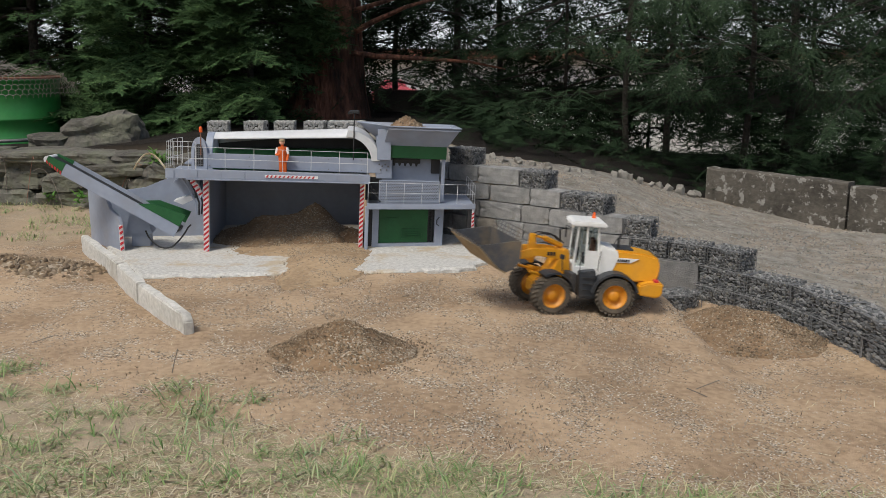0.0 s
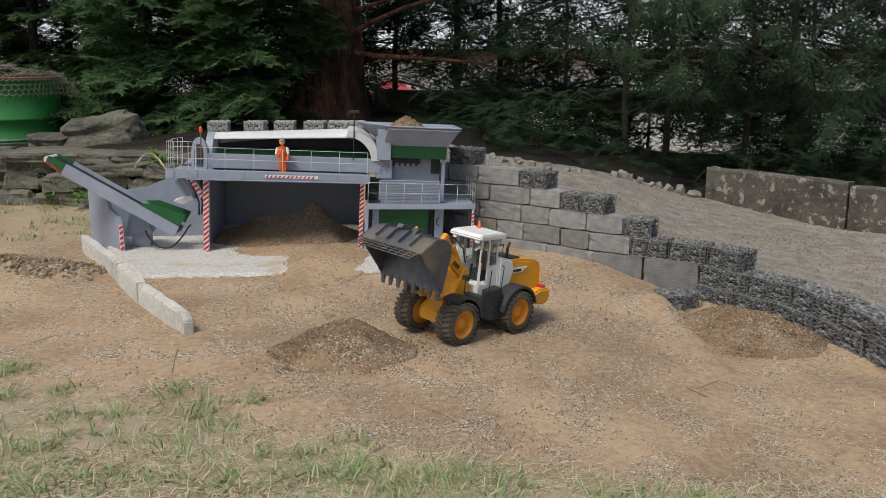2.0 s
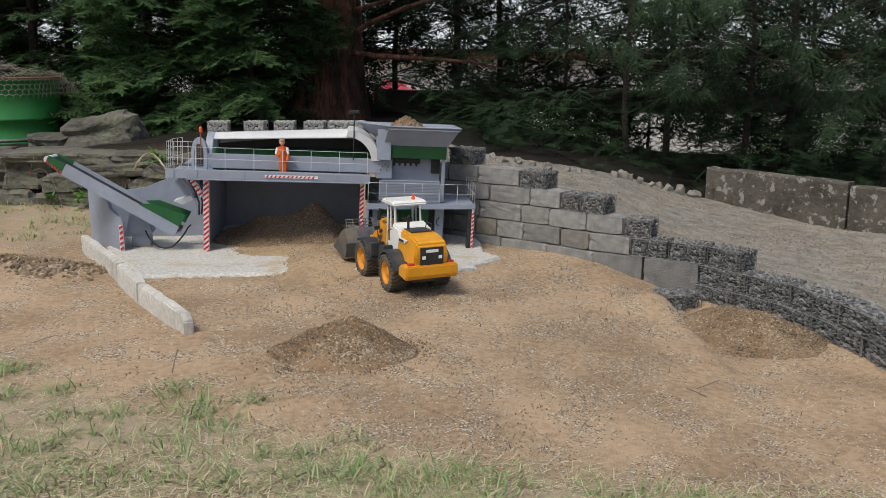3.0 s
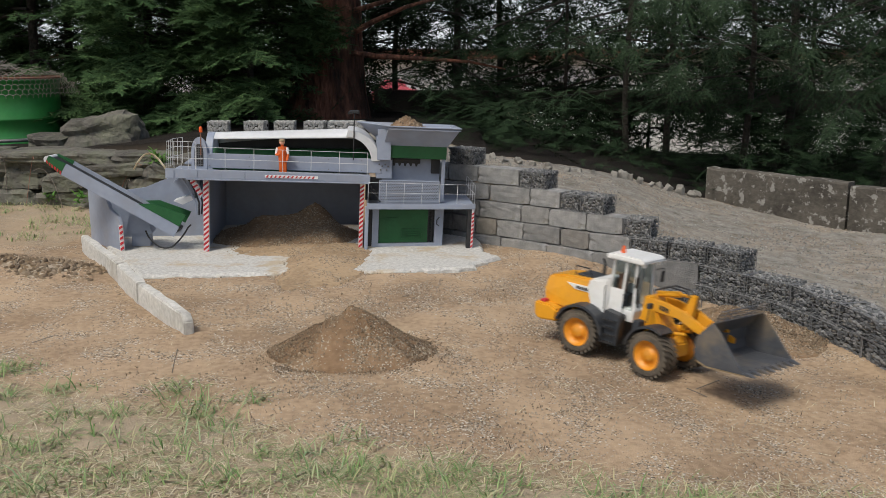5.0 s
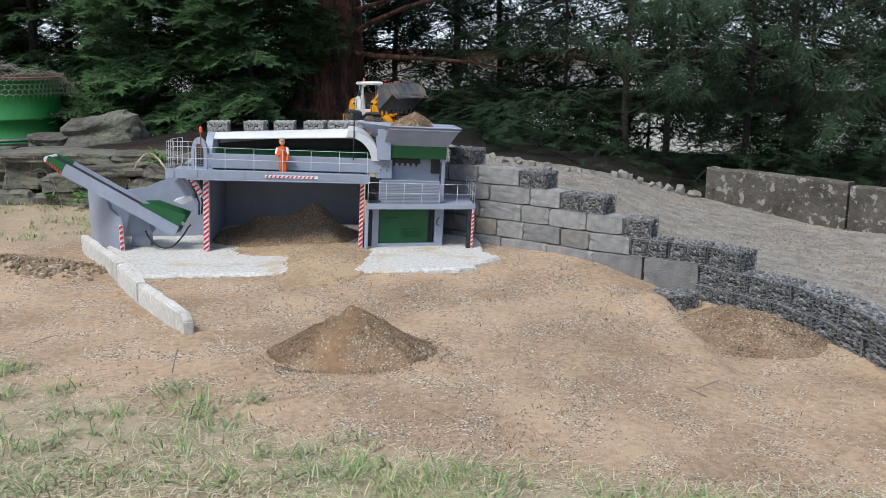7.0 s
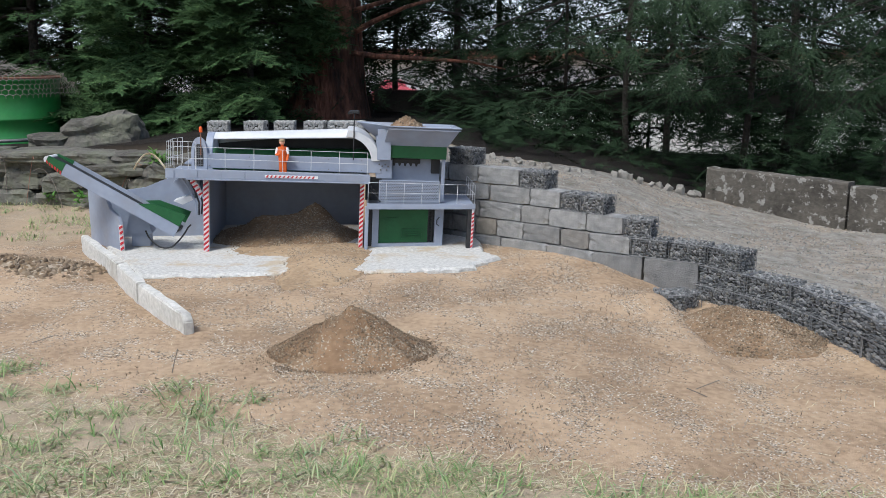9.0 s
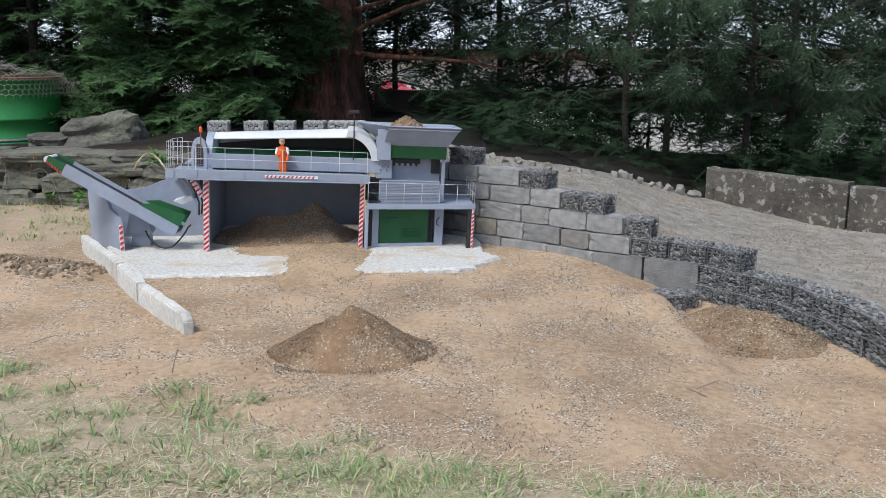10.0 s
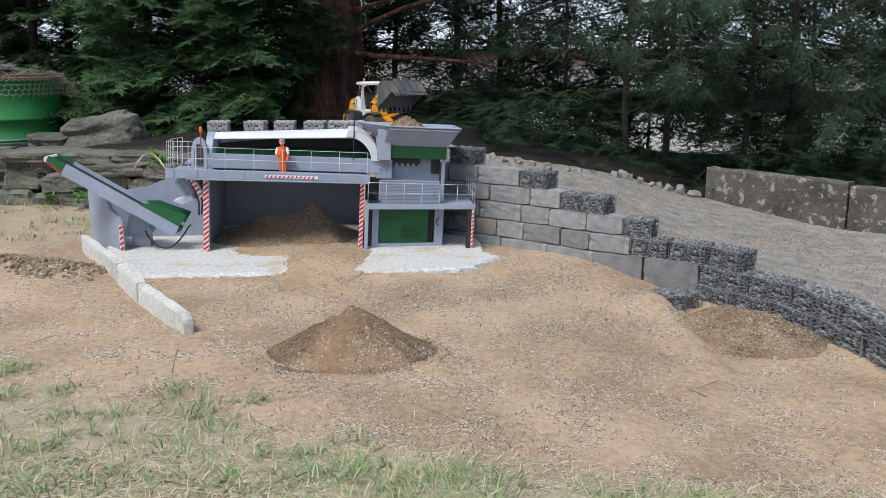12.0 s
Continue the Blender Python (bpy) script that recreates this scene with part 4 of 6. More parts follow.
for f in doll.data.polygons:
    c = f.center
    if c.z > .1065:
        f.material_index = 3
    elif .096 < c.z and c.y < .004:
        f.material_index = 1
    elif .05 < c.z < .072 and c.y < -.0142:
        f.material_index = 1
    elif .066 < c.z < .090 and abs(c.x) > .0138 and c.z > .0665:
        f.material_index = 2
doll.matrix_world = plant.matrix_world @ pose(0.262, -0.012, 0.259, 0, 0, -15) @ Matrix.Scale(1.09, 4)
tagged(doll, "small plastic worker figure in orange overalls and helmet", "figurine")

# ---------------------------------------------------------------- wheel loader
loader = tagged(empty("wheel_loader"), "yellow and white radio-controlled toy wheel loader, dusty", "wheel loader")
HALF, TRACK, RAD = 0.101, 0.068, 0.0525


def lp(name, bm, m, label="", smooth=False, parent=None):
    return part(name, bm, M[m], parent or loader, label, smooth)


def LB(name, m, x0, x1, y0, y1, z0, z1, bevel=0.002, label="", parent=None):
    return lp(name, box(bm_new(), x0, x1, y0, y1, z0, z1, bevel), m, label, parent=parent)


# engine hood, counterweight
bm = bm_new()
prism(bm, [(-.232, .088), (-.07, .088), (-.07, .170), (-.12, .172), (-.19, .167), (-.230, .159), (-.2395, .149), (-.241, .118)], -.050, .050, .005)
for v in bm.verts:
    if v.co.z > .14:
        v.co.y *= 0.86
hood = lp("engine_hood", bm, "yellow", "yellow rounded engine hood")
bm = bm_new()
prism(bm, [(-.246, .062), (-.248, .094), (-.20, .094), (-.178, .085), (-.178, .058), (-.232, .052)], -.076, .076, .004)
cw = lp("counterweight", bm, "yellow", "yellow counterweight")
LB("grille", "black", -.2425, -.228, -.034, .034, .094, .142, .002, parent=hood)
LB("plate", "white", -.2445, -.241, -.018, .018, .128, .136, .0005, parent=hood)
for s in (-1, 1):
    LB("tail_lamp", "lamp", -.2445, -.241, s * .024 - .005, s * .024 + .005, .110, .119, .001, parent=hood)
    LB("red_lamp", "red", -.236, -.222, s * .058 - .009, s * .058 + .009, .094, .100, .001, parent=cw)
    bm = bm_new()
    prism(bm, [(-.09, .140), (-.15, .140), (-.175, .152), (-.09, .153)], s * .0465 - .0015, s * .0465 + .0015)
    lp("hood_band", bm, "cab", "", parent=hood)
    bm = bm_new()
    for i in range(8):
        x = -.098 - i * .0063
        box(bm, x - .0045, x, s * .0485 - .0006, s * .0485 + .0006, .1425, .149)
    lp("lettering_bars", bm, "black", "", parent=hood)
LB("air_panel", "dark", -.16, -.10, -.030, .030, .171, .1745, .001, parent=hood)
bm = bm_new()
tube(bm, [(-.165, -.030, .168), (-.165, -.030, .192), (-.125, -.030, .192), (-.115, -.030, .172)], .0014, 5)
lp("hood_rail", bm, "black", parent=hood)
bm = bm_new()
rod(bm, (-.115, .022, .17), (-.115, .022, .2), .004, 8)
rod(bm, (-.115, .022, .2), (-.122, .022, .212), .0038, 8)
lp("exhaust", bm, "black", parent=hood)
LB("chassis", "dark", -.19, -.005, -.038, .038, .038, .092, .003)
lp("white_shroud", prism(bm_new(), [(-.056, .098), (-.098, .112), (-.112, .150), (-.104, .1745), (-.075, .178), (-.056, .186)], -.0495, .0495, .004), "cab", "white shroud behind the cab")


def arch(x, y, w, r0, r1, a0, a1):
    bm = bm_new()
    prof = [(x + r1 * math.cos(radians(a)), RAD + r1 * math.sin(radians(a))) for a in np.linspace(a0, a1, 12)]
    prof += [(x + r0 * math.cos(radians(a)), RAD + r0 * math.sin(radians(a))) for a in np.linspace(a1, a0, 12)]
    return prism(bm, prof, y - w / 2, y + w / 2)


for s in (-1, 1):
    lp("rear_fender", arch(-HALF, s * .064, .05, .059, .065, 8, 165), "dark", "dark grey wheel arch")
    bm = bm_new()
    prism(bm, [(-.052, .04), (-.006, .04), (-.002, .112), (-.046, .118)], s * .058 - .014, s * .058 + .014, .002)
    st = lp("step_box", bm, "dark")
    bm = bm_new()
    for i in range(4):
        box(bm, -.045, -.012, s * .0735 - .006, s * .0735 + .003, .045 + i * .017, .048 + i * .017)
    lp("step", bm, "black", parent=st)
    bm = bm_new()
    tube(bm, [(-.002, s * .066, .10), (-.004, s * .068, .165)], .0012, 5)
    lp("handrail", bm, "black")
    bm = bm_new()
    tube(bm, [(-.052, s * .062, .115), (-.056, s * .062, .165), (-.06, s * .05, .168)], .0012, 5)
    lp("handrail", bm, "black")

for ob in (hood, cw, *hood.children, *cw.children):
    for v in ob.data.vertices:
        v.co.x = -.06 + (v.co.x + .06) * .92

# cab
cab = LB("cab_base", "cab", -.062, .012, -.042, .042, .096, .122, .003, "white cab with glass all round")
bm = bm_new()
for s in (-1, 1):
    for p, q in (((-.058, .115), (-.050, .232)), ((-.022, .115), (-.020, .232)), ((.010, .115), (.004, .232))):
        bm = bm_new()
        rod(bm, (p[0], s * .040, p[1]), (q[0], s * .038, q[1]), .0036, 4)
        lp("pillar", bm, "cab", parent=cab)
for s in (-1, 1):
    bm = bm_new()
    prism(bm, [(-.020, .118), (.009, .118), (.004, .231), (-.019, .231)], s * .0395 - .0006, s * .0395 + .0006)
    prism(bm, [(-.055, .168), (-.023, .168), (-.021, .231), (-.050, .231)], s * .0395 - .0006, s * .0395 + .0006)
    lp("side_pane", bm, "glass", parent=cab).visible_shadow = False
    LB("side_panel", "cab", -.058, -.022, s * .040 - .0012, s * .040 + .0012, .118, .166, .0005, parent=cab)
for x0, x1, x2, x3 in ((.0095, .0107, .0037, .0049), (-.0585, -.0573, -.0505, -.0493)):
    bm = bm_new()
    prism(bm, [(x0, .14), (x1, .14), (x3, .231), (x2, .231)], -.037, .037)
    lp("pane", bm, "glass", parent=cab).visible_shadow = False
roof = lp("roof", prism(bm_new(), [(-.070, .232), (.024, .232), (.028, .238), (.020, .246), (-.062, .246), (-.072, .239)], -.051, .051, .003), "cab", "white cab roof")
bm = bm_new()
rod(bm, (-.045, -.02, .246), (-.045, -.02, .2515), .0055, 10)
rod(bm, (-.045, -.02, .2515), (-.045, -.02, .262), .0048, 10, .003)
lp("beacon", bm, "beacon", "orange warning beacon", parent=roof)
LB("seat", "dark", -.045, -.02, -.016, .016, .122, .15, .003, parent=cab)
LB("seat_back", "rust", -.05, -.04, -.016, .016, .145, .195, .003, parent=cab)
bm = bm_new()
rod(bm, (.0, 0, .12), (-.008, 0, .165), .003, 6)
lp("steering_column", bm, "black", parent=cab)
for s in (-1, 1):
    bm = bm_new()
    tube(bm, [(.008, s * .042, .21), (.022, s * .060, .215), (.022, s * .060, .205)], .0011, 5)
    lp("mirror_arm", bm, "black", parent=cab)
    LB("mirror", "black", .019, .023, s * .060 - .006, s * .060 + .006, .182, .208, .001, parent=cab)
    LB("work_lamp", "lamp", .018, .023, s * .036 - .006, s * .036 + .006, .226, .234, .001, parent=roof)

# wheels
tyre_bm = bm_new()
lathe(tyre_bm, [(.0335, -.0225), (.044, -.0225), (.0475, -.019), (.0488, -.01), (.049, 0), (.0488, .01), (.0475, .019), (.044, .0225), (.0335, .0225), (.0325, 0), (.0335, -.0225)], 36)
for i in range(26):
    for s in (-1, 1):
        a = 2 * math.pi * (i + (0.5 if s > 0 else 0)) / 26
        lug = bmesh.ops.create_cube(tyre_bm, size=1.0)["verts"]
        for v in lug:
            p = Vector((v.co.x * .0068, v.co.y * .0232 + s * .0112, .0494 + v.co.z * .0048))
            p = Matrix.Rotation(s * .35, 3, 'Z') @ (p - Vector((0, s * .0115, 0))) + Vector((0, s * .0115, 0))
            v.co = Matrix.Rotation(a, 3, 'Y') @ p
tyre_me = bpy.data.meshes.new("tyre")
tyre_bm.to_mesh(tyre_me)
tyre_bm.free()
tyre_me.materials.append(M["rubber"])


def rim_bm(s):
    bm = bm_new()
    prof = [(.0, .017), (.010, .016), (.014, .014), (.0155, .009), (.0265, .008), (.030, .018), (.0338, .021), (.0338, -.02), (.0, -.02)]
    lathe(bm, [(r, h * s) for r, h in prof], 28)
    for i in range(10):
        a = 2 * math.pi * i / 10
        rod(bm, (.022 * math.cos(a), s * .008, .022 * math.sin(a)), (.022 * math.cos(a), s * .0105, .022 * math.sin(a)), .0016, 6)
    return bm


wheels = []
for front in (0, 1):
    for s in (1, -1):
        w = lp("wheel", rim_bm(s), "rim", "orange-yellow dished wheel")
        for f in w.data.polygons:
            f.use_smooth = True
        t = new("tyre", tyre_me)
        t.parent = w
        tagged(t, "dusty black lugged tyre")
        wheels.append((w, front, s))

# front frame, in its own space: origin at the joint, on the ground
ff = lp("front_frame", prism(bm_new(), [(.012, .045), (.09, .038), (.13, .045), (.128, .075), (.085, .105), (.055, .165), (.035, .165), (.028, .11), (.012, .095)], -.030, .030, .003), "yellow", "yellow front frame")
for s in (-1, 1):
    lp("front_fender", arch(HALF, s * .066, .046, .059, .064, 62, 172), "dark", "dark grey mudguard", parent=ff)
    LB("fender_skirt", "dark", .035, .052, s * .05 - .012, s * .05 + .02 * (s > 0) + .012, .07, .112, .003, parent=ff)
    lp("axle_stub", rod(bm_new(), (HALF, s * .02, RAD), (HALF, s * .055, RAD), .013, 10), "yellow", parent=ff)
    lp("lift_cylinder", rod(rod(bm_new(), (.05, s * .034, .088), (.125, s * .034, .102), .0085, 12), (.125, s * .034, .102), (.155, s * .034, .109), .004, 8), "yellow", parent=ff)
    bm = bm_new()
    rod(bm, (.06, s * .045, .11), (.066, s * .05, .148), .0015, 5)
    box(bm, .062, .070, s * .05 - .007, s * .05 + .007, .145, .156)
    lp("head_lamp", bm, "dark", parent=ff)

# lift arms, in their own space: origin at the pivot, arms along +x
PIVOT, ARM = Vector((.047, 0, .150)), 0.187
boom = None
for s in (-1, 1):
    bm = bm_new()
    prism(bm, [(-.012, -.010), (-.012, .010), (.04, .018), (.10, .016), (.148, .002), (ARM + .008, -.006), (ARM + .008, -.018), (.138, -.016), (.08, -.004), (.02, -.012)], s * .024 - .0045, s * .024 + .0045, .0015)
    made = lp("lift_arm", bm, "yellow", "yellow lift arm", parent=boom)
    boom = boom or made
lp("cross_tube", rod(bm_new(), (.085, -.024, .006), (.085, .024, .006), .008, 10), "yellow", parent=boom)
bm = bm_new()
prism(bm, [(.075, -.005), (.083, .052), (.097, .052), (.10, .01), (.095, -.028), (.082, -.028)], -.007, .007, .002)
lp("bell_crank", bm, "yellow", parent=boom)
lp("tilt_cylinder", rod(rod(bm_new(), (.0, 0, .020), (.055, 0, .040), .0072, 10), (.055, 0, .040), (.088, 0, .047), .0036, 8), "yellow", parent=boom)
lp("tilt_link", rod(bm_new(), (.088, 0, -.022), (ARM, 0, .012), .004, 6), "yellow", parent=boom)
bm = bm_new()
for s in (-1, 1):
    tube(bm, [(.0, s * .012, .03), (.03, s * .013, .05), (.07, s * .012, .055), (.085, s * .01, .048)], .0018, 5)
lp("hydraulic_hose", bm, "black", parent=boom)
for s in (-1, 1):
    for i in range(3):
        lp("number_bar", box(bm_new(), .03 + i * .009, .0365 + i * .009, s * .029 - .0006, s * .029 + .0006, -.002, .008), "black", parent=boom)

# bucket, in its own space: origin at the pin, floor flat, mouth along +x
BW = 0.098
SHAPE = [(.105, -.032), (.02, -.034), (-.004, -.026), (-.012, -.008), (-.008, .022), (.018, .05), (.026, .058)]
bm = bm_new()
outer = list(SHAPE)
inner = [(.105, -.029), (.021, -.030), (-.001, -.023), (-.008, -.007), (-.004, .021), (.021, .048), (.029, .056)]
prism(bm, outer + inner[::-1], -BW, BW)
bucket = lp("bucket", bm, "bucket", "dark steel loading bucket with earth stuck to it")
for s in (-1, 1):
    bm = bm_new()
    prism(bm, outer + [(.045, .04), (.085, -.01)], s * (BW - .0015) - .0022, s * (BW - .0015) + .0022, .0008)
    lp("cheek", bm, "bucket", parent=bucket)
for i in range(8):
    y = -BW + .010 + i * (2 * BW - .02) / 7
    bm = bm_new()
    prism(bm, [(.098, -.035), (.098, -.027), (.108, -.028), (.124, -.033), (.124, -.0345)], y - .0055, y + .0055, .0008)
    lp("tooth", bm, "bucket", parent=bucket)
bm = bm_new()
for i in range(9):
    y = -BW + .012 + i * (2 * BW - .024) / 8
    rod(bm, (.026, y, .055), (.040, y, .082), .0016, 4)
for d in (.010, .020, .030):
    rod(bm, (.0265 + d * .46, -BW + .008, .055 + d * .88), (.0265 + d * .46, BW - .008, .055 + d * .88), .0013, 4)
lp("spill_guard", bm, "bucket", parent=bucket)
bm = bm_new()
for y in (-.055, -.018, .018, .055):
    prism(bm, [(-.016, -.012), (-.010, .026), (.016, .053), (.012, .056), (-.014, .03)], y - .002, y + .002)
for s in (-1, 1):
    prism(bm, [(-.022, -.012), (-.022, .014), (-.006, .024), (-.006, -.02)], s * .024 - .008, s * .024 + .008)
lp("back_ribs", bm, "bucket", parent=bucket)
bm = bm_new()
prism(bm, [(.104, -.0325), (.02, -.0345), (-.004, -.0265), (-.006, -.0295), (.019, -.0375), (.104, -.0355)], -BW + .001, BW - .001)
lp("floor_plate", bm, "dusty", "floor plate caked with dry earth", parent=bucket)


# ---------------------------------------------------------------- heaps of gravel and soil
def scatter_stones(name, pts, r0, r1, m, seed):
    rg = random.Random(seed)
    V, F = [], []
    for p in pts:
        vs, fs = stone_shape(rg.uniform(r0, r1), rg)
        o = len(V)
        V += [v + Vector(p) for v in vs]
        F += [tuple(i + o for i in f) for f in fs]
    return tagged(raw(name, V, F, M[m]), kind="stuff")


def heap(name, cx, cy, rx, ry, h, seed, m, stones, rmin, rmax, stone_mat, power=1.25, spread=1.0, rings=46, segs=96, bumps=()):
    """A poured cone with a soft foot: the mesh is in its own space, with its foot on z 0."""
    V, F = [], []

    def zz(u, a):
        x, y = u * rx * math.cos(a), u * ry * math.sin(a)
        q = max(0.0, 1 - u)
        z = h * (1 - (1 - q) ** 2 * 0.25) * q ** power
        for bx, by, br, bh in bumps:
            z += bh * math.exp(-((x - bx) ** 2 + (y - by) ** 2) / br ** 2)
        z += (noise.noise((x * 14 + seed, y * 14, seed)) * 0.10 + noise.noise((x * 50 + seed, y * 50, 2.0)) * 0.05) * h * min(1, q * 4)
        z += noise.noise((x * 170 + seed, y * 170, 3.0)) * 0.0025
        return x, y, z - 0.006 * (u > 0.93)
    for i in range(rings + 1):
        u = i / rings
        for j in range(segs):
            a = 2 * math.pi * j / segs
            uu = u * (1 + 0.16 * noise.noise((math.cos(a) * 1.5 + seed, math.sin(a) * 1.5, u)) + 0.05 * u * noise.noise((math.cos(a) * 9 + seed, math.sin(a) * 9, u)))
            x, y, z = zz(u, a)
            V.append((x * uu / max(u, 1e-6), y * uu / max(u, 1e-6), z))
    for i in range(rings):
        for j in range(segs):
            k = (j + 1) % segs
            F.append((i * segs + j, (i + 1) * segs + j, (i + 1) * segs + k, i * segs + k))
    ob = raw(name, V, F, M[m], True)
    ob.location = (cx, cy, 0)
    if stones:
        rg = random.Random(seed)
        pts = []
        for _ in range(stones):
            u, a = math.sqrt(rg.random()) * spread, rg.uniform(0, 6.283)
            u = u if u < 1 else 1 + (u - 1) * rg.uniform(.2, 4)
            x, y, z = zz(min(u, 0.999), a)
            if u > 1:
                x, y, z = x * u, y * u, 0.0
            pts.append((x, y, z + 0.0005))
        st = scatter_stones("loose_gravel", pts, rmin, rmax, stone_mat, seed)
        st.parent = ob
    return ob


pile = heap("gravel_mound", -0.225, 1.935, 0.18, 0.125, 0.078, 3, "rawgravel", 3000, .0009, .0023, "gravel", 1.0, 1.12)
tagged(pile, "heap of coarse brown gravel on the sandy yard", "gravel heap")
pile2 = heap("sand_mound", -0.20, 1.94, 0.205, 0.135, 0.108, 9, "sand", 4200, .0007, .0022, "gravel", 1.12, 1.04)
tagged(pile2, "freshly tipped heap of sandy soil", "soil heap")
baypile = heap("bay_mound", -0.575, 3.24, 0.285, 0.27, 0.05, 15, "rawgravel", 1400, .0016, .0036, "gravel", 0.6, 1.02,
               bumps=((0.115, 0.02, 0.062, 0.082), (-0.09, 0.0, 0.06, 0.030), (0.0, 0.01, 0.07, 0.024), (0.16, -0.12, 0.07, 0.03)))
baypile.location.z = 0.006
tagged(baypile, "sieved brown soil heaped inside the loading bay", "soil heap")
spill = heap("spilled_soil", -0.375, 2.85, 0.165, 0.40, 0.026, 21, "dust", 900, .0011, .0028, "pebble", 0.8, 1.3)
spill.location.z = 0.005
tagged(spill, "thin fan of sandy soil spilled on the apron", "soil heap")
spill_b = heap("spilled_soil", -0.50, 3.0, 0.30, 0.17, 0.016, 23, "dust", 700, .0011, .0028, "pebble", 0.7, 1.4)
spill_b.location.z = 0.006
tagged(spill_b, "thin layer of soil trodden into the bay mouth", "soil heap")
sidepile = heap("side_mound", 0.83, 2.33, 0.20, 0.21, 0.052, 27, "rawgravel", 4200, .0010, .0034, "gravel", 0.8, 1.08,
                bumps=((-0.075, 0.09, 0.085, 0.034), (0.05, 0.02, 0.06, 0.018)))
sidepile.location.z = -0.088
tagged(sidepile, "low heap of brown gravel beside the gabions", "gravel heap")
edge_soil = heap("earth_bank", -1.31, 2.70, 0.34, 0.15, 0.055, 33, "clod", 900, .003, .010, "gravel", 1.0, 1.05)
tagged(edge_soil, "low bank of turned crumbly earth", "earth bank")
hopfill = heap("hopper_fill", 0, 0, 0.085, 0.10, 0.055, 41, "sand", 420, .0016, .004, "gravel", 0.9, 1.0)
hopfill.matrix_world = plant.matrix_world @ pose(0.68, 0.14, 0.392)
tagged(hopfill, "soil and stones lying in the feed hopper", "soil heap")
load = heap("bucket_load", 0, 0, 0.056, 0.092, 0.058, 47, "sand", 260, .0012, .0034, "gravel", 0.55, 1.0, 14, 36)
tagged(load, "bucket load of loose sandy gravel", "gravel load")

# ---------------------------------------------------------------- loose pebbles, grass, straw
rng = random.Random(77)


def scatter(n, x0, x1, y0, y1, keep):
    out = []
    while len(out) < n:
        x, y = rng.uniform(x0, x1), rng.uniform(y0, y1)
        if keep(x, y):
            out.append((x, y, height(x, y) + 0.001))
    return out


def patchy(x, y):
    return noise.noise((x * 5, y * 5, 8.0)) + 0.6 * noise.noise((x * 14, y * 14, 5.0))


low = lambda x, y: not bool(upper(x, y))
tagged(scatter_stones("yard_pebbles", scatter(6000, -1.2, 1.05, 1.2, 2.95, lambda x, y: low(x, y) and rng.random() < 0.4 + 1.0 * patchy(x, y)), .0006, .0022, "pebble", 1), "loose pebbles strewn over the yard", "pebbles")
tagged(scatter_stones("ramp_grit", scatter(9000, 0.0, 1.9, 2.2, 4.1, lambda x, y: bool(upper(x, y)) and y < float(np.interp(x, [0.0, 0.15, 1.1, 1.7, 2.5], [3.7, 3.7, 3.97, 3.45, 2.7]))), .0009, .0032, "gritstone", 2), "grey grit lying on the ramp", "grit")
for i, (x, y, s) in enumerate(((.17, 3.62, .05), (.24, 3.6, .04), (.30, 3.62, .05), (.42, 3.62, .045), (.50, 3.66, .04), (.72, 3.8, .045), (.76, 3.82, .06), (.84, 3.86, .04), (.98, 3.93, .045), (1.04, 3.95, .065), (1.09, 3.94, .05), (.36, 3.64, .03), (.9, 3.9, .03), (.1, 3.66, .055), (.2, 3.66, .04), (.62, 3.74, .035), (.8, 3.86, .04), (.56, 3.71, .03), (.95, 3.95, .04), (1.12, 3.98, .05))):
    s_ob = rough_stone("rubble_stone", s * .8, s * .62, s * .5, i * 1.3, M["palestone"], 2, .4)
    s_ob.matrix_world = pose(x, y, height(x, y) + s * .15, i * 31, i * 17, i * 47)
    tagged(s_ob, "pale broken stone lying along the ramp edge", "stone", "stones along the ramp")


def blades(name, spots, lo, hi, wide, m, seed, flat=0.5, bend=0.9):
    """Tapered blades that lean by flat and arch over by bend, in three joints."""
    rg = random.Random(seed)
    V, F = [], []
    for x, y, z in spots:
        a, ln, w = rg.uniform(0, 6.283), rg.uniform(lo, hi), rg.uniform(0.6, 1.2) * wide
        d = Vector((math.cos(a), math.sin(a), 0))
        s = Vector((-d.y, d.x, 0)) * w
        lean_a, arc = min(1.5, flat * rg.uniform(0.25, 1.1)), bend * rg.uniform(0.3, 1.2)
        p, o = Vector((x, y, z - .001)), len(V)
        for k, taper in enumerate((1.0, 0.9, 0.6)):
            V += [p - s * taper, p + s * taper]
            th = lean_a + arc * (k + .5) / 2
            p = p + (d * math.sin(th) + Vector((0, 0, max(math.cos(th), -.15)))) * ln / 3
            p.z = max(p.z, z + .0006)
        V.append(p)
        F += [(o, o + 1, o + 3, o + 2), (o + 2, o + 3, o + 5, o + 4), (o + 4, o + 5, o + 6)]
    return tagged(raw(name, V, F, M[m]), kind="stuff")


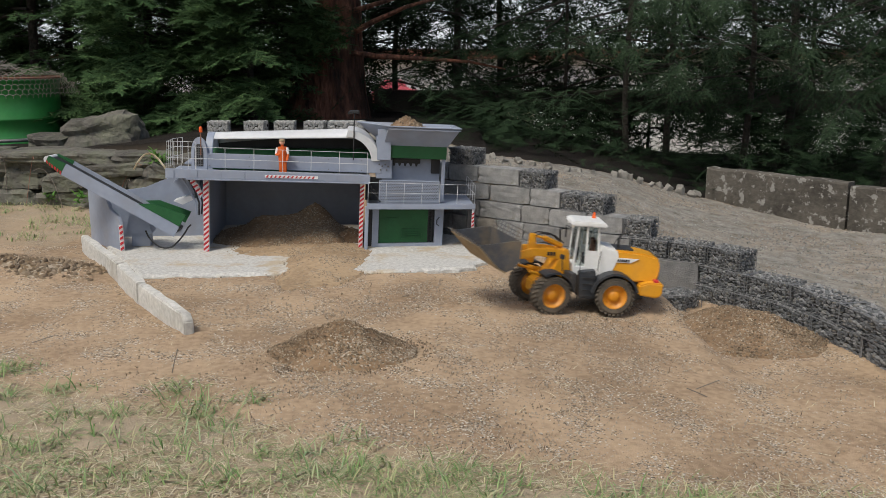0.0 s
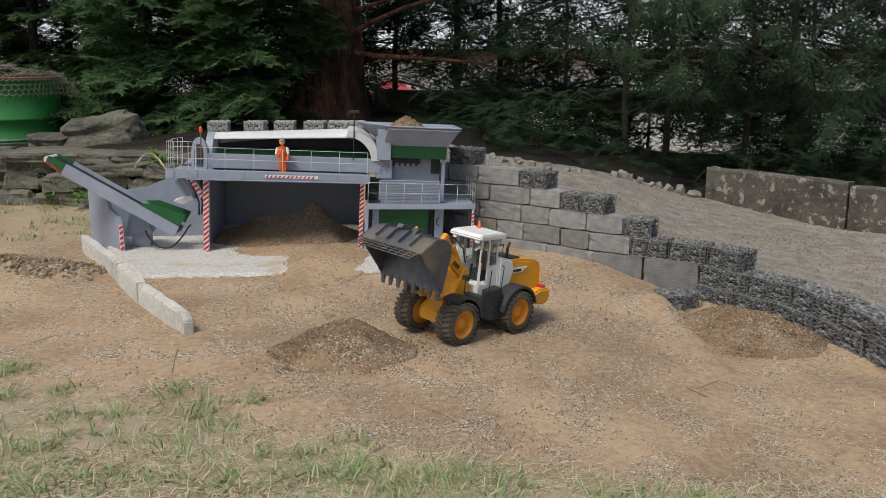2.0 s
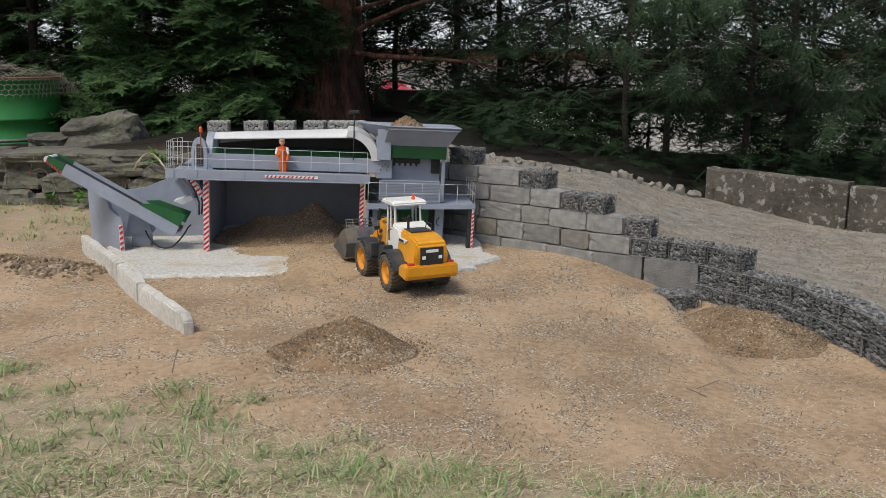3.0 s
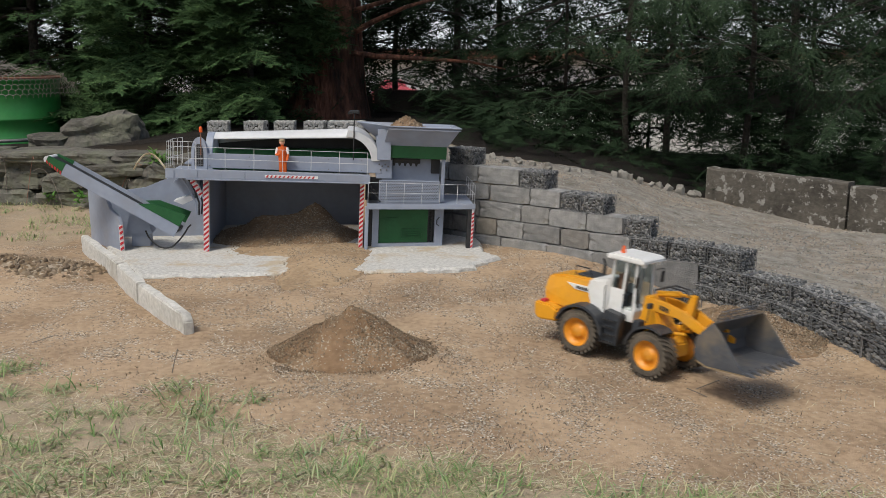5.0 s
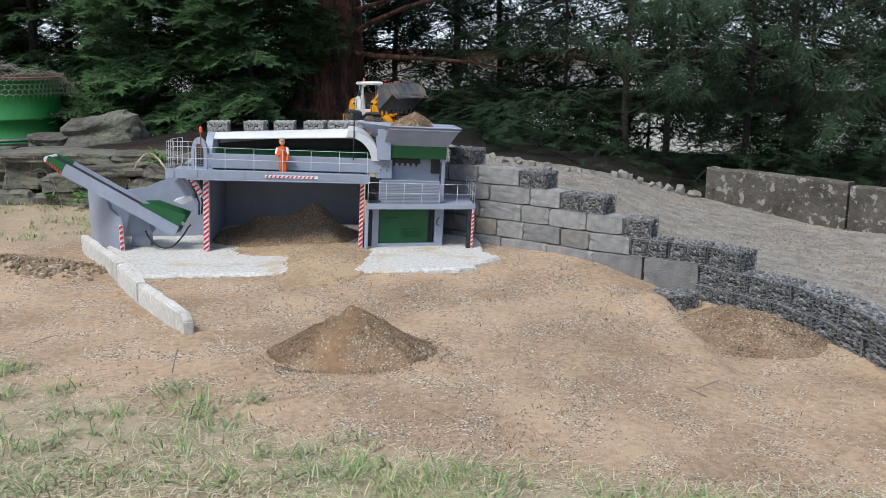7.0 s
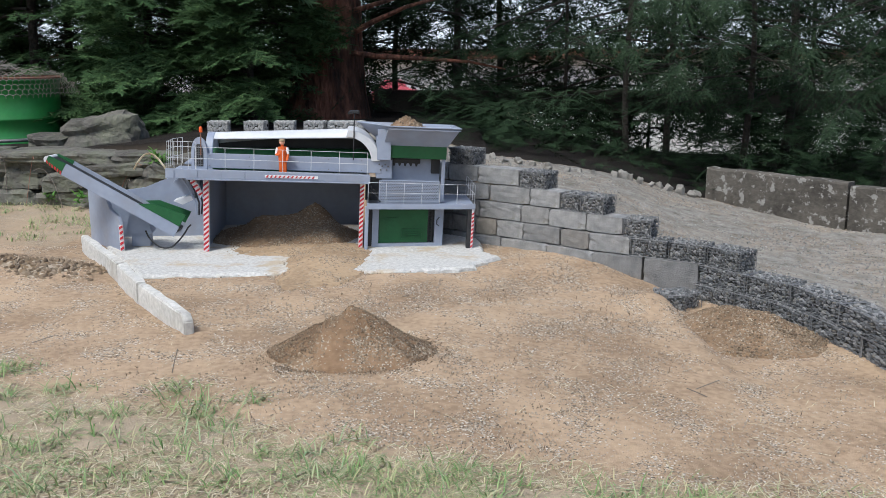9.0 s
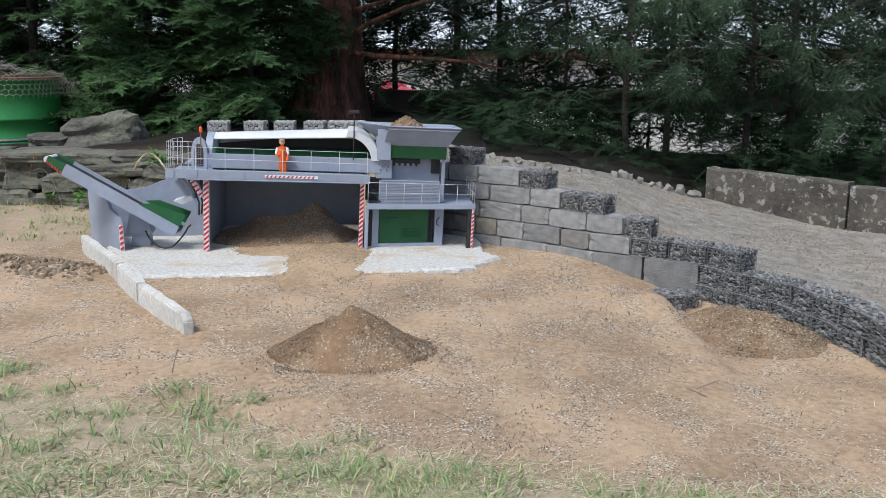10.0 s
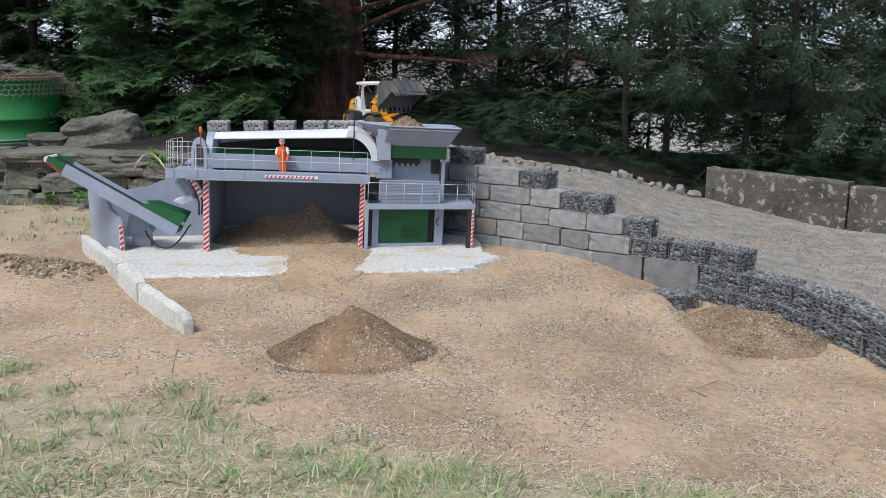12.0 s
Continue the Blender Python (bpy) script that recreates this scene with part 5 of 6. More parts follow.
turf = scatter(6500, -1.7, 0.75, 1.12, 2.3, lambda x, y: rng.random() < float(lawn(x, y)) * (0.14 + 1.3 * max(0, patchy(x, y) - 0.02)))
turf += scatter(2200, -0.15, 0.85, 1.2, 1.4, lambda x, y: rng.random() < (1.0 - 4.5 * (y - 1.2)) * (0.3 + 1.5 * max(0, patchy(x, y))))
tagged(blades("lawn_grass", turf, .014, .044, .0009, "grass", 4, 1.4, 0.9), "thin patchy lawn grass with yellowed blades", "grass")
tuft_spots = []
clumps = [(-.95, 1.83, .06), (-.89, 1.82, .05), (-.74, 1.7, .045), (-.53, 1.7, .05), (-.47, 1.63, .055), (-.44, 1.56, .055), (-.51, 1.46, .055), (-.41, 1.4, .06), (-.6, 1.55, .04),
          (-.37, 1.65, .03), (-.71, 1.41, .05), (-.64, 1.31, .07), (-.52, 1.32, .045), (-.15, 1.45, .03), (-.24, 1.32, .04), (-.28, 1.39, .03), (-.65, 1.47, .03), (-.8, 1.28, .05)]
clumps += [(.02, 1.34, .05), (.1, 1.31, .04), (.33, 1.30, .05), (.42, 1.28, .05), (.24, 1.28, .04), (.55, 1.27, .04), (-.05, 1.28, .05), (.68, 1.26, .04), (-.12, 1.36, .04),
           (-.9, 1.55, .06), (-.82, 1.45, .05), (-.7, 1.56, .04), (-.98, 1.68, .05), (-.34, 1.3, .05)]
clumps += [(x, y, rng.uniform(.012, .03)) for x, y, _ in scatter(40, -1.35, 0.5, 1.14, 2.0, lambda x, y: float(lawn(x, y)) > 0.35 and (x < -0.15 or rng.random() < 0.3))]
for cx, cy, rad in clumps:
    for _ in range(int(12 + 1000 * rad)):
        a, q = rng.uniform(0, 6.283), rad * rng.random() ** .7
        x, y = cx + 1.25 * q * math.cos(a), cy + q * math.sin(a)
        tuft_spots.append((x, y, height(x, y)))
tagged(blades("grass_tufts", tuft_spots, .018, .058, .0012, "tuft", 5, 1.1, 1.1), "fresh green grass tufts in the worn lawn", "grass")
band = lambda x, y: low(x, y) and rng.random() < 0.3 + 0.9 * patchy(x, y) + 0.45 * math.exp(-((y - 1.5 + .12 * x) / .09) ** 2)
tagged(scatter_stones("fine_gravel", scatter(9000, -0.35, 0.95, 1.3, 2.3, band), .0006, .0022, "yardgrit", 12), "grey and brown gravel strewn in drifts over the yard", "gravel")
tagged(scatter_stones("apron_gravel", scatter(5000, -0.7, 0.75, 2.2, 2.9, lambda x, y: low(x, y) and rng.random() < 0.4 + 0.9 * patchy(x, y)), .0007, .0026, "yardgrit", 13), "small stones scattered before the wall", "gravel")
debris = scatter(700, 0.1, 0.75, 2.2, 2.95, low) + scatter(900, -0.9, 0.9, 1.3, 2.6, low)
tagged(blades("bark_crumbs", debris, .004, .020, .0008, "bark_bits", 9, 1.5, 0.3), "dark crumbs of bark and twig on the sand", "litter")
back = scatter(2600, -2.4, -1.32, 3.1, 3.95, lambda x, y: patchy(x, y) + 0.5 * (y - 3.5) > 0.05)
tagged(blades("wall_foot_grass", back, .012, .04, .0013, "grass", 6, 0.7), "grass at the foot of the field-stone wall", "grass")
dry = scatter(17000, -1.5, 1.0, 1.12, 2.0, lambda x, y: rng.random() < 0.02 + float(lawn(x, y)))
dry += scatter(3000, -0.1, 0.85, 1.2, 1.42, lambda x, y: rng.random() < 1.15 - 4 * (y - 1.2))
tagged(blades("dry_straw", dry, .016, .05, .0010, "straw", 8, 5.5, 0.15), "dry straw lying on the earth", "straw")
for i, (x, y, h, lean_x) in enumerate(((-.565, 1.80, .05, .012), (.53, 1.83, .02, .06), (.56, 1.79, .02, -.05), (-.95, 2.0, .015, .05))):
    tw = obj("twig", tube(bm_new(), [(0, 0, 0), (lean_x * .5, .004, h * .55), (lean_x, .01, h)], .0011, 5), M["twig"])
    tw.location = (x, y, height(x, y))
    tagged(tw, "thin dry twig on the ground", "twig", "twigs on the ground")

rgs = random.Random(90)
for i in range(16):
    x = -1.95 + i * 0.045 + rgs.uniform(-.02, .02)
    y = float(np.interp(x, EX, EY)) - .10 + rgs.uniform(-.04, .02)
    lnx, lh = rgs.uniform(-.14, .14), rgs.uniform(.07, .22)
    st = obj("dry_stem", tube(bm_new(), [(lnx * t, .03 * math.sin(3 * t), lh * math.sin(1.9 * t)) for t in np.linspace(0, 1, 7)], .0016, 4), M["twig" if i % 3 else "rust"])
    st.location = (x, y, height(x, y))
    tagged(st, "dry brown stem leaning on the field-stone wall", "stem", "dry stems by the wall")
for i, (x, y, z, s) in enumerate(((-1.21, 3.80, .20, 1.0), (-1.17, 3.84, .2, .8), (-1.55, 3.84, .03, .9), (-1.42, 3.86, .03, .7), (-1.7, 3.9, .03, .8))):
    spots = [(rgs.uniform(-.03, .03) * s, rgs.uniform(-.03, .03) * s, rgs.uniform(0, .05) * s) for _ in range(26)]
    wd = blades("weed", spots, .03 * s, .06 * s, .006, "leaf", 100 + i, 1.1)
    wd.location = (x, y, z)
    tagged(wd, "bright green leafy weed beside the wall", "weed")
bm = tube(bm_new(), [(-1.27 + .14 * t, 3.72, .16 + .10 * math.sin(2.6 * t + .35)) for t in np.linspace(0, 1, 9)], .004, 5)
tagged(obj("reed_blade", bm, M["straw"]), "pale bent reed leaf arching over the belt", "reed")

# ---------------------------------------------------------------- steel drum with chicken wire, boulder
barrel = empty("steel_drum", pose(-2.225, 4.6, 0.228))
bm = bm_new()
lathe(bm, [(0, .0), (.292, .0), (.298, .006), (.298, .016), (.290, .02), (.290, .115), (.296, .12), (.296, .13), (.290, .135), (.290, .30), (.297, .304), (.297, .316), (.288, .316), (.285, .30), (0, .30)], 64, 'Z')
part("barrel", bm, M["drum"], barrel, "green steel drum", True)
bm = bm_new()
lathe(bm, [(.291, .018), (.297, .021), (.299, .026), (.297, .031), (.291, .034)], 64, 'Z')
part("bottom_hoop", bm, M["wire"], barrel)
bm = bm_new()
lathe(bm, [(.288, .316), (.300, .314), (.303, .320), (.298, .326), (.288, .324)], 64, 'Z')
part("rim", bm, M["rust"], barrel, "rusty rim")
tagged(barrel, "green painted steel drum with rusty rim", "drum")
bm = bm_new()
hexes = []
R0, cell_w, cell_h = .315, .026, .028
count = int(2 * math.pi * R0 / cell_w)
for i in range(count):
    for k in range(5):
        a0 = 2 * math.pi * (i + 0.5 * (k % 2)) / count
        z = .325 - k * cell_h * .8

        def at(u, w):
            a = a0 + u * cell_w / R0
            r = R0 + .012 * k + .010 * noise.noise((a * 3, w + k, 0)) + .02 * math.sin(a * 5) * (k > 1)
            return (r * math.cos(a), r * math.sin(a), z + w * cell_h)
        tube(bm, [at(0, .5), at(.5, .22), at(.5, -.25)], .0013, 3)
        tube(bm, [at(0, .5), at(-.5, .22)], .0013, 3)
for i in range(260):
    a, r = rng.uniform(0, 6.283), rng.uniform(0, .29)
    p = Vector((r * math.cos(a), r * math.sin(a), .325 + .06 * (1 - r / .3) + rng.uniform(-.01, .02)))
    q = p + Vector((rng.uniform(-.05, .05), rng.uniform(-.05, .05), rng.uniform(-.015, .015)))
    rod(bm, p, q, .0011, 3)
cw_net = obj("chicken_wire", bm, M["net"])
cw_net.matrix_world = pose(-2.225, 4.6, 0.228)
tagged(cw_net, "crumpled rusty chicken wire over the drum", "wire netting")
bo = rough_stone("boulder", .33, .24, .18, 4.4, M["stone"], 5, .34)
bo.matrix_world = pose(-1.60, 4.3, .285, 4, -11, 12)
tagged(bo, "large flat-topped grey boulder on the terrace", "boulder")
bo2 = rough_stone("boulder", .22, .2, .08, 8.1, M["stone"], 4, .3)
bo2.matrix_world = pose(-1.80, 4.25, .255, 0, 3, 40)
tagged(bo2, "flat grey stone lying on the terrace", "boulder")


# ---------------------------------------------------------------- trees
def spray(rg, length, needles, droop, width, fat=1.0, pairs=4):
    """A flat conifer spray: a stem with side twigs, each set with needles; triangles only."""
    V, F = [], []

    def sliver(p, q, w):
        d = (q - p)
        s = d.cross(Vector((0.3, 0.2, 1))).normalized() * w
        o = len(V)
        V.extend([p - s, p + s, q])
        F.append((o, o + 1, o + 2))
    stem = [Vector((length * t, 0.02 * length * math.sin(t * 4 + rg.random()), -droop * length * t * t)) for t in np.linspace(0, 1, 7)]
    for a, b in zip(stem, stem[1:]):
        sliver(a, b + (b - a) * .2, .0035)
    for i in range(needles):
        t = 0.12 + 0.88 * i / needles
        k = min(5, int(t * 6))
        base = stem[k].lerp(stem[k + 1], t * 6 - k)
        s = 1 if i % 2 else -1
        if rg.random() < 0.12:
            continue
        ln = width * length * (1.05 - t) * rg.uniform(0.35, 1.35) + .016
        ang = s * rg.uniform(0.5, 1.2)
        d = Vector((math.cos(ang), math.sin(ang), -droop * .5 + rg.uniform(-.25, .15)))
        tip = base + d * ln
        sliver(base, tip, .0024 * fat)
        for j in range(pairs):
            u = (j + .6) / pairs
            c = base.lerp(tip, u)
            for q in (-1, 1):
                nd = (d + q * Vector((-d.y, d.x, rg.uniform(-.5, .5)))).normalized() * rg.uniform(.010, .018) * fat
                sliver(c, c + nd, .0022 * fat)
    return np.array([tuple(v) for v in V]), np.array(F)


def crown(name, kinds, places, m, parent, seed):
    """Lays turned and scaled sprays at the places given as (point, heading, pitch, size)."""
    rg = random.Random(seed)
    Vs, Fs, o = [], [], 0
    for p, yaw, pitch, size in places:
        v, f = kinds[rg.randrange(len(kinds))]
        r = np.array((Matrix.Rotation(yaw, 3, 'Z') @ Matrix.Rotation(pitch, 3, 'Y') @ Matrix.Rotation(rg.uniform(-.6, .6), 3, 'X')) * size)
        Vs.append(v @ r.T + np.array(p))
        Fs.append(f + o)
        o += len(v)
    V, F = np.concatenate(Vs), np.concatenate(Fs)
    me = bpy.data.meshes.new(name)
    me.vertices.add(len(V))
    me.vertices.foreach_set("co", V.astype(np.float32).ravel())
    me.loops.add(len(F) * 3)
    me.loops.foreach_set("vertex_index", F.astype(np.int32).ravel())
    me.polygons.add(len(F))
    me.polygons.foreach_set("loop_start", np.arange(0, len(F) * 3, 3, dtype=np.int32))
    me.update()
    me.materials.append(M[m])
    ob = new(name, me)
    ob.parent = parent
    return ob


def trunk_bm(h, r, seed, flare=1.5, segs=18, rings=26):
    bm = bm_new()
    rows = []
    for i in range(rings + 1):
        t = i / rings
        z = -0.1 + h * t
        rr = r * (1 - 0.55 * t) * (1 + (flare - 1) * math.exp(-t * h / .18))
        rows.append([bm.verts.new((rr * (1 + .16 * noise.noise((math.cos(a) * 2.5 + seed, math.sin(a) * 2.5, z * 1.5))) * math.cos(a) + .05 * noise.noise((z, seed, 0)),
                                   rr * (1 + .16 * noise.noise((math.cos(a) * 2.5 + seed, math.sin(a) * 2.5, z * 1.5))) * math.sin(a), z)) for a in np.linspace(0, 2 * math.pi, segs, endpoint=False)])
    for u, v in zip(rows, rows[1:]):
        for j in range(segs):
            bm.faces.new((u[j], u[(j + 1) % segs], v[(j + 1) % segs], v[j]))
    return bm


def comb(rg, length, droop):
    """A flat fir twig: needles on both sides of a stem and of its side shoots."""
    V, F = [], []

    def sliver(p, q, w):
        d = (q - p)
        s = d.cross(Vector((0.2, 0.1, 1))).normalized() * w
        o = len(V)
        V.extend([p - s, p + s, q])
        F.append((o, o + 1, o + 2))

    def shoot(p, d, ln, sag):
        k = max(6, int(ln / .0052))
        last = p
        for i in range(k):
            t = (i + 1) / k
            c = p + d * ln * t + Vector((0, 0, -sag * ln * t * t))
            sliver(last, c + (c - last) * .3, .0016)
            side = Vector((-d.y, d.x, 0)).normalized()
            for q in (-1, 1):
                nd = (d * rg.uniform(.45, .8) + q * side + Vector((0, 0, rg.uniform(-.12, .22)))).normalized()
                sliver(c, c + nd * rg.uniform(.010, .015) * (1.1 - .5 * t), .0017)
            last = c
    shoot(Vector((0, 0, 0)), Vector((1, 0, 0)), length, droop)
    for i in range(6):
        t = .15 + .12 * i
        a = (1 if i % 2 else -1) * rg.uniform(.6, .95)
        shoot(Vector((length * t, 0, -droop * length * t * t)), Vector((math.cos(a), math.sin(a), -droop * .6)), length * (.62 - .5 * t) * rg.uniform(.75, 1.25), droop * .8)
    return np.array([tuple(v) for v in V]), np.array(F)


rg = random.Random(21)
comb_kinds = [comb(rg, .2, rg.uniform(.1, .7)) for _ in range(6)]
spruce_kinds = [spray(rg, .30, 22, .12 + .25 * rg.random(), .30) for _ in range(7)]
pine_kinds = [spray(rg, .2, 20, .05, .42) for _ in range(5)]
coarse_kinds = [spray(rg, .34, 10, .3, .42, 2.6, 3) for _ in range(5)]


def conifer(x, y, z, h, r, count, reach, zmin, zmax, kinds, m, seed, label, limbs=9, toward=None, size=(0.7, 1.25), inner=0.12, thick=.010, bark="darkbark", hang=0):
    rg = random.Random(seed)
    tree = empty("conifer_tree", pose(x, y, z))
    part("trunk", trunk_bm(h, r, seed), M[bark], tree, "", True)
    places = []
    per = max(1, count // limbs)
    for i in range(limbs):
        a = rg.uniform(0, 6.283) if toward is None else toward + rg.uniform(-1.25, 1.25)
        z0 = zmin + (zmax - zmin) * ((i + rg.random()) / limbs)
        ln = reach * rg.uniform(0.6, 1.1)
        rise = rg.uniform(-.25, .12)
        pts = [Vector((math.cos(a) * ln * t + .04 * math.sin(5 * t + i), math.sin(a) * ln * t + .04 * math.cos(4 * t + i), z0 + rise * ln * t - .12 * ln * t * t)) for t in np.linspace(0, 1, 7)]
        lb = bm_new()
        for k in range(6):
            rod(lb, pts[k], pts[k + 1], thick * (1 - k / 7), 5, thick * (1 - (k + 1) / 7))
        part("limb", lb, M[bark], tree)
        for _ in range(per):
            t = inner + (1 - inner) * rg.random() ** 0.8
            k = min(5, int(t * 6))
            p = pts[k].lerp(pts[k + 1], t * 6 - k) + Vector([rg.uniform(-.05, .05) for _ in range(3)])
            places.append((p, a + rg.uniform(-1.2, 1.2), rg.uniform(-.2, .45), rg.uniform(*size)))
        for _ in range(hang):
            t = rg.uniform(.35, .98)
            k = min(5, int(t * 6))
            places.append((pts[k].lerp(pts[k + 1], t * 6 - k), a + rg.uniform(-.6, .6), rg.uniform(.9, 1.4), rg.uniform(.5, .95)))
    crown("crown", kinds, places, m, tree, seed)
    return tagged(tree, label, "tree", "trees behind the yard")


SP = "dark spruce with drooping needle branches"
conifer(-0.70, 5.5, 0.22, 4.0, 0.215, 420, 1.2, 0.95, 3.4, spruce_kinds, "needle", 1, "old conifer with thick red-brown furrowed trunk", 12, thick=.03, bark="bark")
big = [(0.10, 6.2, 2), (0.75, 5.7, 3), (1.35, 5.5, 4), (1.95, 5.2, 5), (2.6, 4.9, 6), (3.3, 5.2, 7), (-1.3, 6.3, 8), (-2.0, 6.0, 9), (-2.8, 5.6, 10), (0.45, 7.4, 11), (1.6, 7.2, 12), (2.7, 6.8, 13), (-0.4, 7.8, 14), (-1.7, 7.6, 15), (-3.3, 7.0, 16)]
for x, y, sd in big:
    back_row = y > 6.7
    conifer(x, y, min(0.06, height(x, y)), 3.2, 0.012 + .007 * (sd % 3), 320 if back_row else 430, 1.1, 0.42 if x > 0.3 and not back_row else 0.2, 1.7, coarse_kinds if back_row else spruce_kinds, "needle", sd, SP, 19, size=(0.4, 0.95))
# limbs that hang forward over the ramp
for x, y, sd in ((1.0, 4.95, 31), (1.55, 4.7, 32), (2.15, 4.4, 33)):
    conifer(x, y, 0.05, 2.6, 0.016, 260, 0.8, 0.42, 1.15, comb_kinds, "bough", sd, SP, 13, toward=-1.6, size=(0.35, 0.8), thick=.006, hang=5)
# bare limbs of the old conifer
old = bpy.data.objects["conifer_tree"]
for pts in (((.12, -.1, .46), (.32, -.2, .43), (.55, -.26, .42), (.85, -.3, .40), (1.05, -.3, .36)), ((.1, -.08, .52), (.3, -.2, .62), (.5, -.3, .70), (.8, -.3, .78)),
            ((-.14, -.1, .36), (-.26, -.3, .38), (-.36, -.45, .44), (-.5, -.5, .43)), ((-.14, -.1, .50), (-.3, -.3, .52), (-.42, -.4, .60), (-.62, -.5, .68)), ((.1, -.1, .66), (.3, -.1, .72), (.6, -.2, .80))):
    lb = bm_new()
    for k, (p, q) in enumerate(zip(pts, pts[1:])):
        rod(lb, p, q, .021 * (1 - k / len(pts)), 7, .021 * (1 - (k + 1) / len(pts)))
    part("limb", lb, M["bark"], old)
# young pine by the drum
conifer(-1.62, 5.2, 0.22, 2.0, 0.03, 1500, 0.62, 0.05, 1.2, pine_kinds, "pine", 41, "young pine with soft green needles", 30, size=(0.7, 1.4))
conifer(-1.25, 5.15, 0.22, 2.0, 0.03, 1500, 0.55, 0.1, 1.2, pine_kinds, "pine", 42, "young pine with soft green needles", 30, size=(0.7, 1.4))
conifer(-2.5, 6.2, 0.22, 2.4, 0.03, 460, 0.9, 0.05, 1.7, pine_kinds, "pine", 43, "young pine with soft green needles", 16)

conifer(-1.02, 4.95, 0.22, 1.8, 0.02, 800, 0.38, 0.12, 1.1, pine_kinds, "pine", 44, "young pine with soft green needles", 22, size=(0.6, 1.2))
conifer(-2.4, 5.5, 0.22, 2.2, 0.03, 1000, 0.75, 0.1, 1.4, pine_kinds, "pine", 45, "young pine with soft green needles", 22, size=(0.7, 1.3))

# dense undergrowth of the hedge behind them
hedge = empty("conifer_hedge", pose(0, 0, 0))
rg = random.Random(63)
places = []
while len(places) < 11000:
    x, y, z = rg.uniform(-5.0, 5.0), rg.uniform(6.2, 7.6), rg.uniform(-0.3, 1.9)
    gap = noise.noise((x * 26 / y, z * 34 / y, 3.0)) + 0.7 * noise.noise((x * 70 / y, z * 80 / y, 7.0))
    u, w = x / y, (0.644 - z) / y
    clear = (-0.08 < u < 0.04 and 0.0 < w < 0.042 and gap > -0.3) or (0.19 < u < 0.33 and 0.066 < w < 0.098 and gap > -0.35)
    if gap < (1.2 if u < 0.02 else 1.0 if u < 0.2 else 0.66) and not clear:
        places.append(((x, y, z), rg.uniform(0, 6.283), rg.uniform(-.3, .9), rg.uniform(.55, 1.0)))
low_places = []
while len(low_places) < 4200:
    x, y, z = rg.uniform(-.1, 3.2), 3.7 + 2.6 * rg.random() ** 1.6, rg.uniform(0.0, 0.34)
    u, w = x / y, (0.644 - z) / y
    edge = float(np.interp(x, [.0, .22, .8, 1.1, 1.3, 1.75, 2.5], [4.28, 3.84, 3.98, 4.08, 4.1, 3.8, 3.05]))
    clear = (0.185 < u < 0.27 and 0.062 < w < 0.105) or (0.02 < u < 0.2 and 0.07 < w < 0.09 and noise.noise((u * 90, w * 120, 1.0)) > 0.2)
    if y > edge and z < 0.10 + 0.5 * (y - edge) and not clear and noise.noise((x * 3, y * 3, z * 6)) > -0.25:
        low_places.append(((x, y, height(x, y) * 0.7 + z), rg.uniform(0, 6.283), rg.uniform(-.5, .4), rg.uniform(.3, .65)))
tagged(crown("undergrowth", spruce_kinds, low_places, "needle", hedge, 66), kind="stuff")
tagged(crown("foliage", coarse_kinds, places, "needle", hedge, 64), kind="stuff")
tagged(hedge, "dense dark conifer hedge closing the garden", "hedge")
# unseen sprays above the view, added to keep sky light off the trees
places = []
while len(places) < 500:
    x, y, z = rg.uniform(-4, 4), rg.uniform(4.6, 7), rg.uniform(1.35, 2.3)
    places.append(((x, y, z), rg.uniform(0, 6.283), rg.uniform(-.3, .6), rg.uniform(1.2, 2.2)))
canopy = tagged(crown("canopy", coarse_kinds, places, "needle", hedge, 65), "conifer branches added above the view to shade the trees", kind="stuff")

# ---------------------------------------------------------------- board fence and what lies beyond it
fence = tagged(empty("fence"), "dark weathered board fence under the trees", "fence")
for x0, x1, z0, z1 in ((-.45, 1.05, .295, .435), (1.06, 2.6, .29, .43), (2.61, 4.2, .29, .43), (-2.3, -.46, .27, .40)):
    part("board", box(bm_new(), x0, x1, 6.0, 6.025, z0, z1, .004), M["board"], fence)
for x in (-1.6, -.45, 1.12, 2.3, 3.4):
    part("post", box(bm_new(), x, x + .09, 6.03, 6.12, -.05, .44, .004), M["board"], fence)
sky_glow = bpy.data.materials.new("overcast_sky")
sky_glow.use_nodes = True
glow = sky_glow.node_tree.nodes.new("ShaderNodeEmission")
glow.inputs[0].default_value, glow.inputs[1].default_value = (0.9, 0.95, 1.0, 1), 0.85
sky_glow.node_tree.links.new(glow.outputs[0], sky_glow.node_tree.nodes["Material Output"].inputs[0])
tagged(raw("backdrop", [(-90, 90, -6), (90, 90, -6), (90, 90, 12), (-90, 90, 12)], [(0, 1, 2, 3)], sky_glow), "bright overcast sky low over the distance", "sky", kind="structure")
shed = empty("white_house")
part("wall", box(bm_new(), -6, 9, 15, 15.3, -.2, .62), M["house"], shed)
part("roof", prism(bm_new(), [(-6.3, .62), (9.3, .62), (9.0, .78), (-6.0, .78)], 14.7, 18), M["bark"], shed)
tagged(shed, "pale rendered house behind the hedge", "house")
car = empty("parked_car", pose(-.62, 12.0, .03))
prism_bm = prism(bm_new(), [(-.3, .02), (.3, .02), (.3, .2), (.16, .22), (.1, .33), (-.16, .33), (-.25, .22), (-.3, .2)], -.14, .14, .02)
part("body", prism_bm, M["redcar"], car)
tagged(car, "red toy car standing beyond the hedge", "toy car")
# made-up pale slab: stands in for the bright open ground beyond the fence
bright_slab = empty("garden_wall")
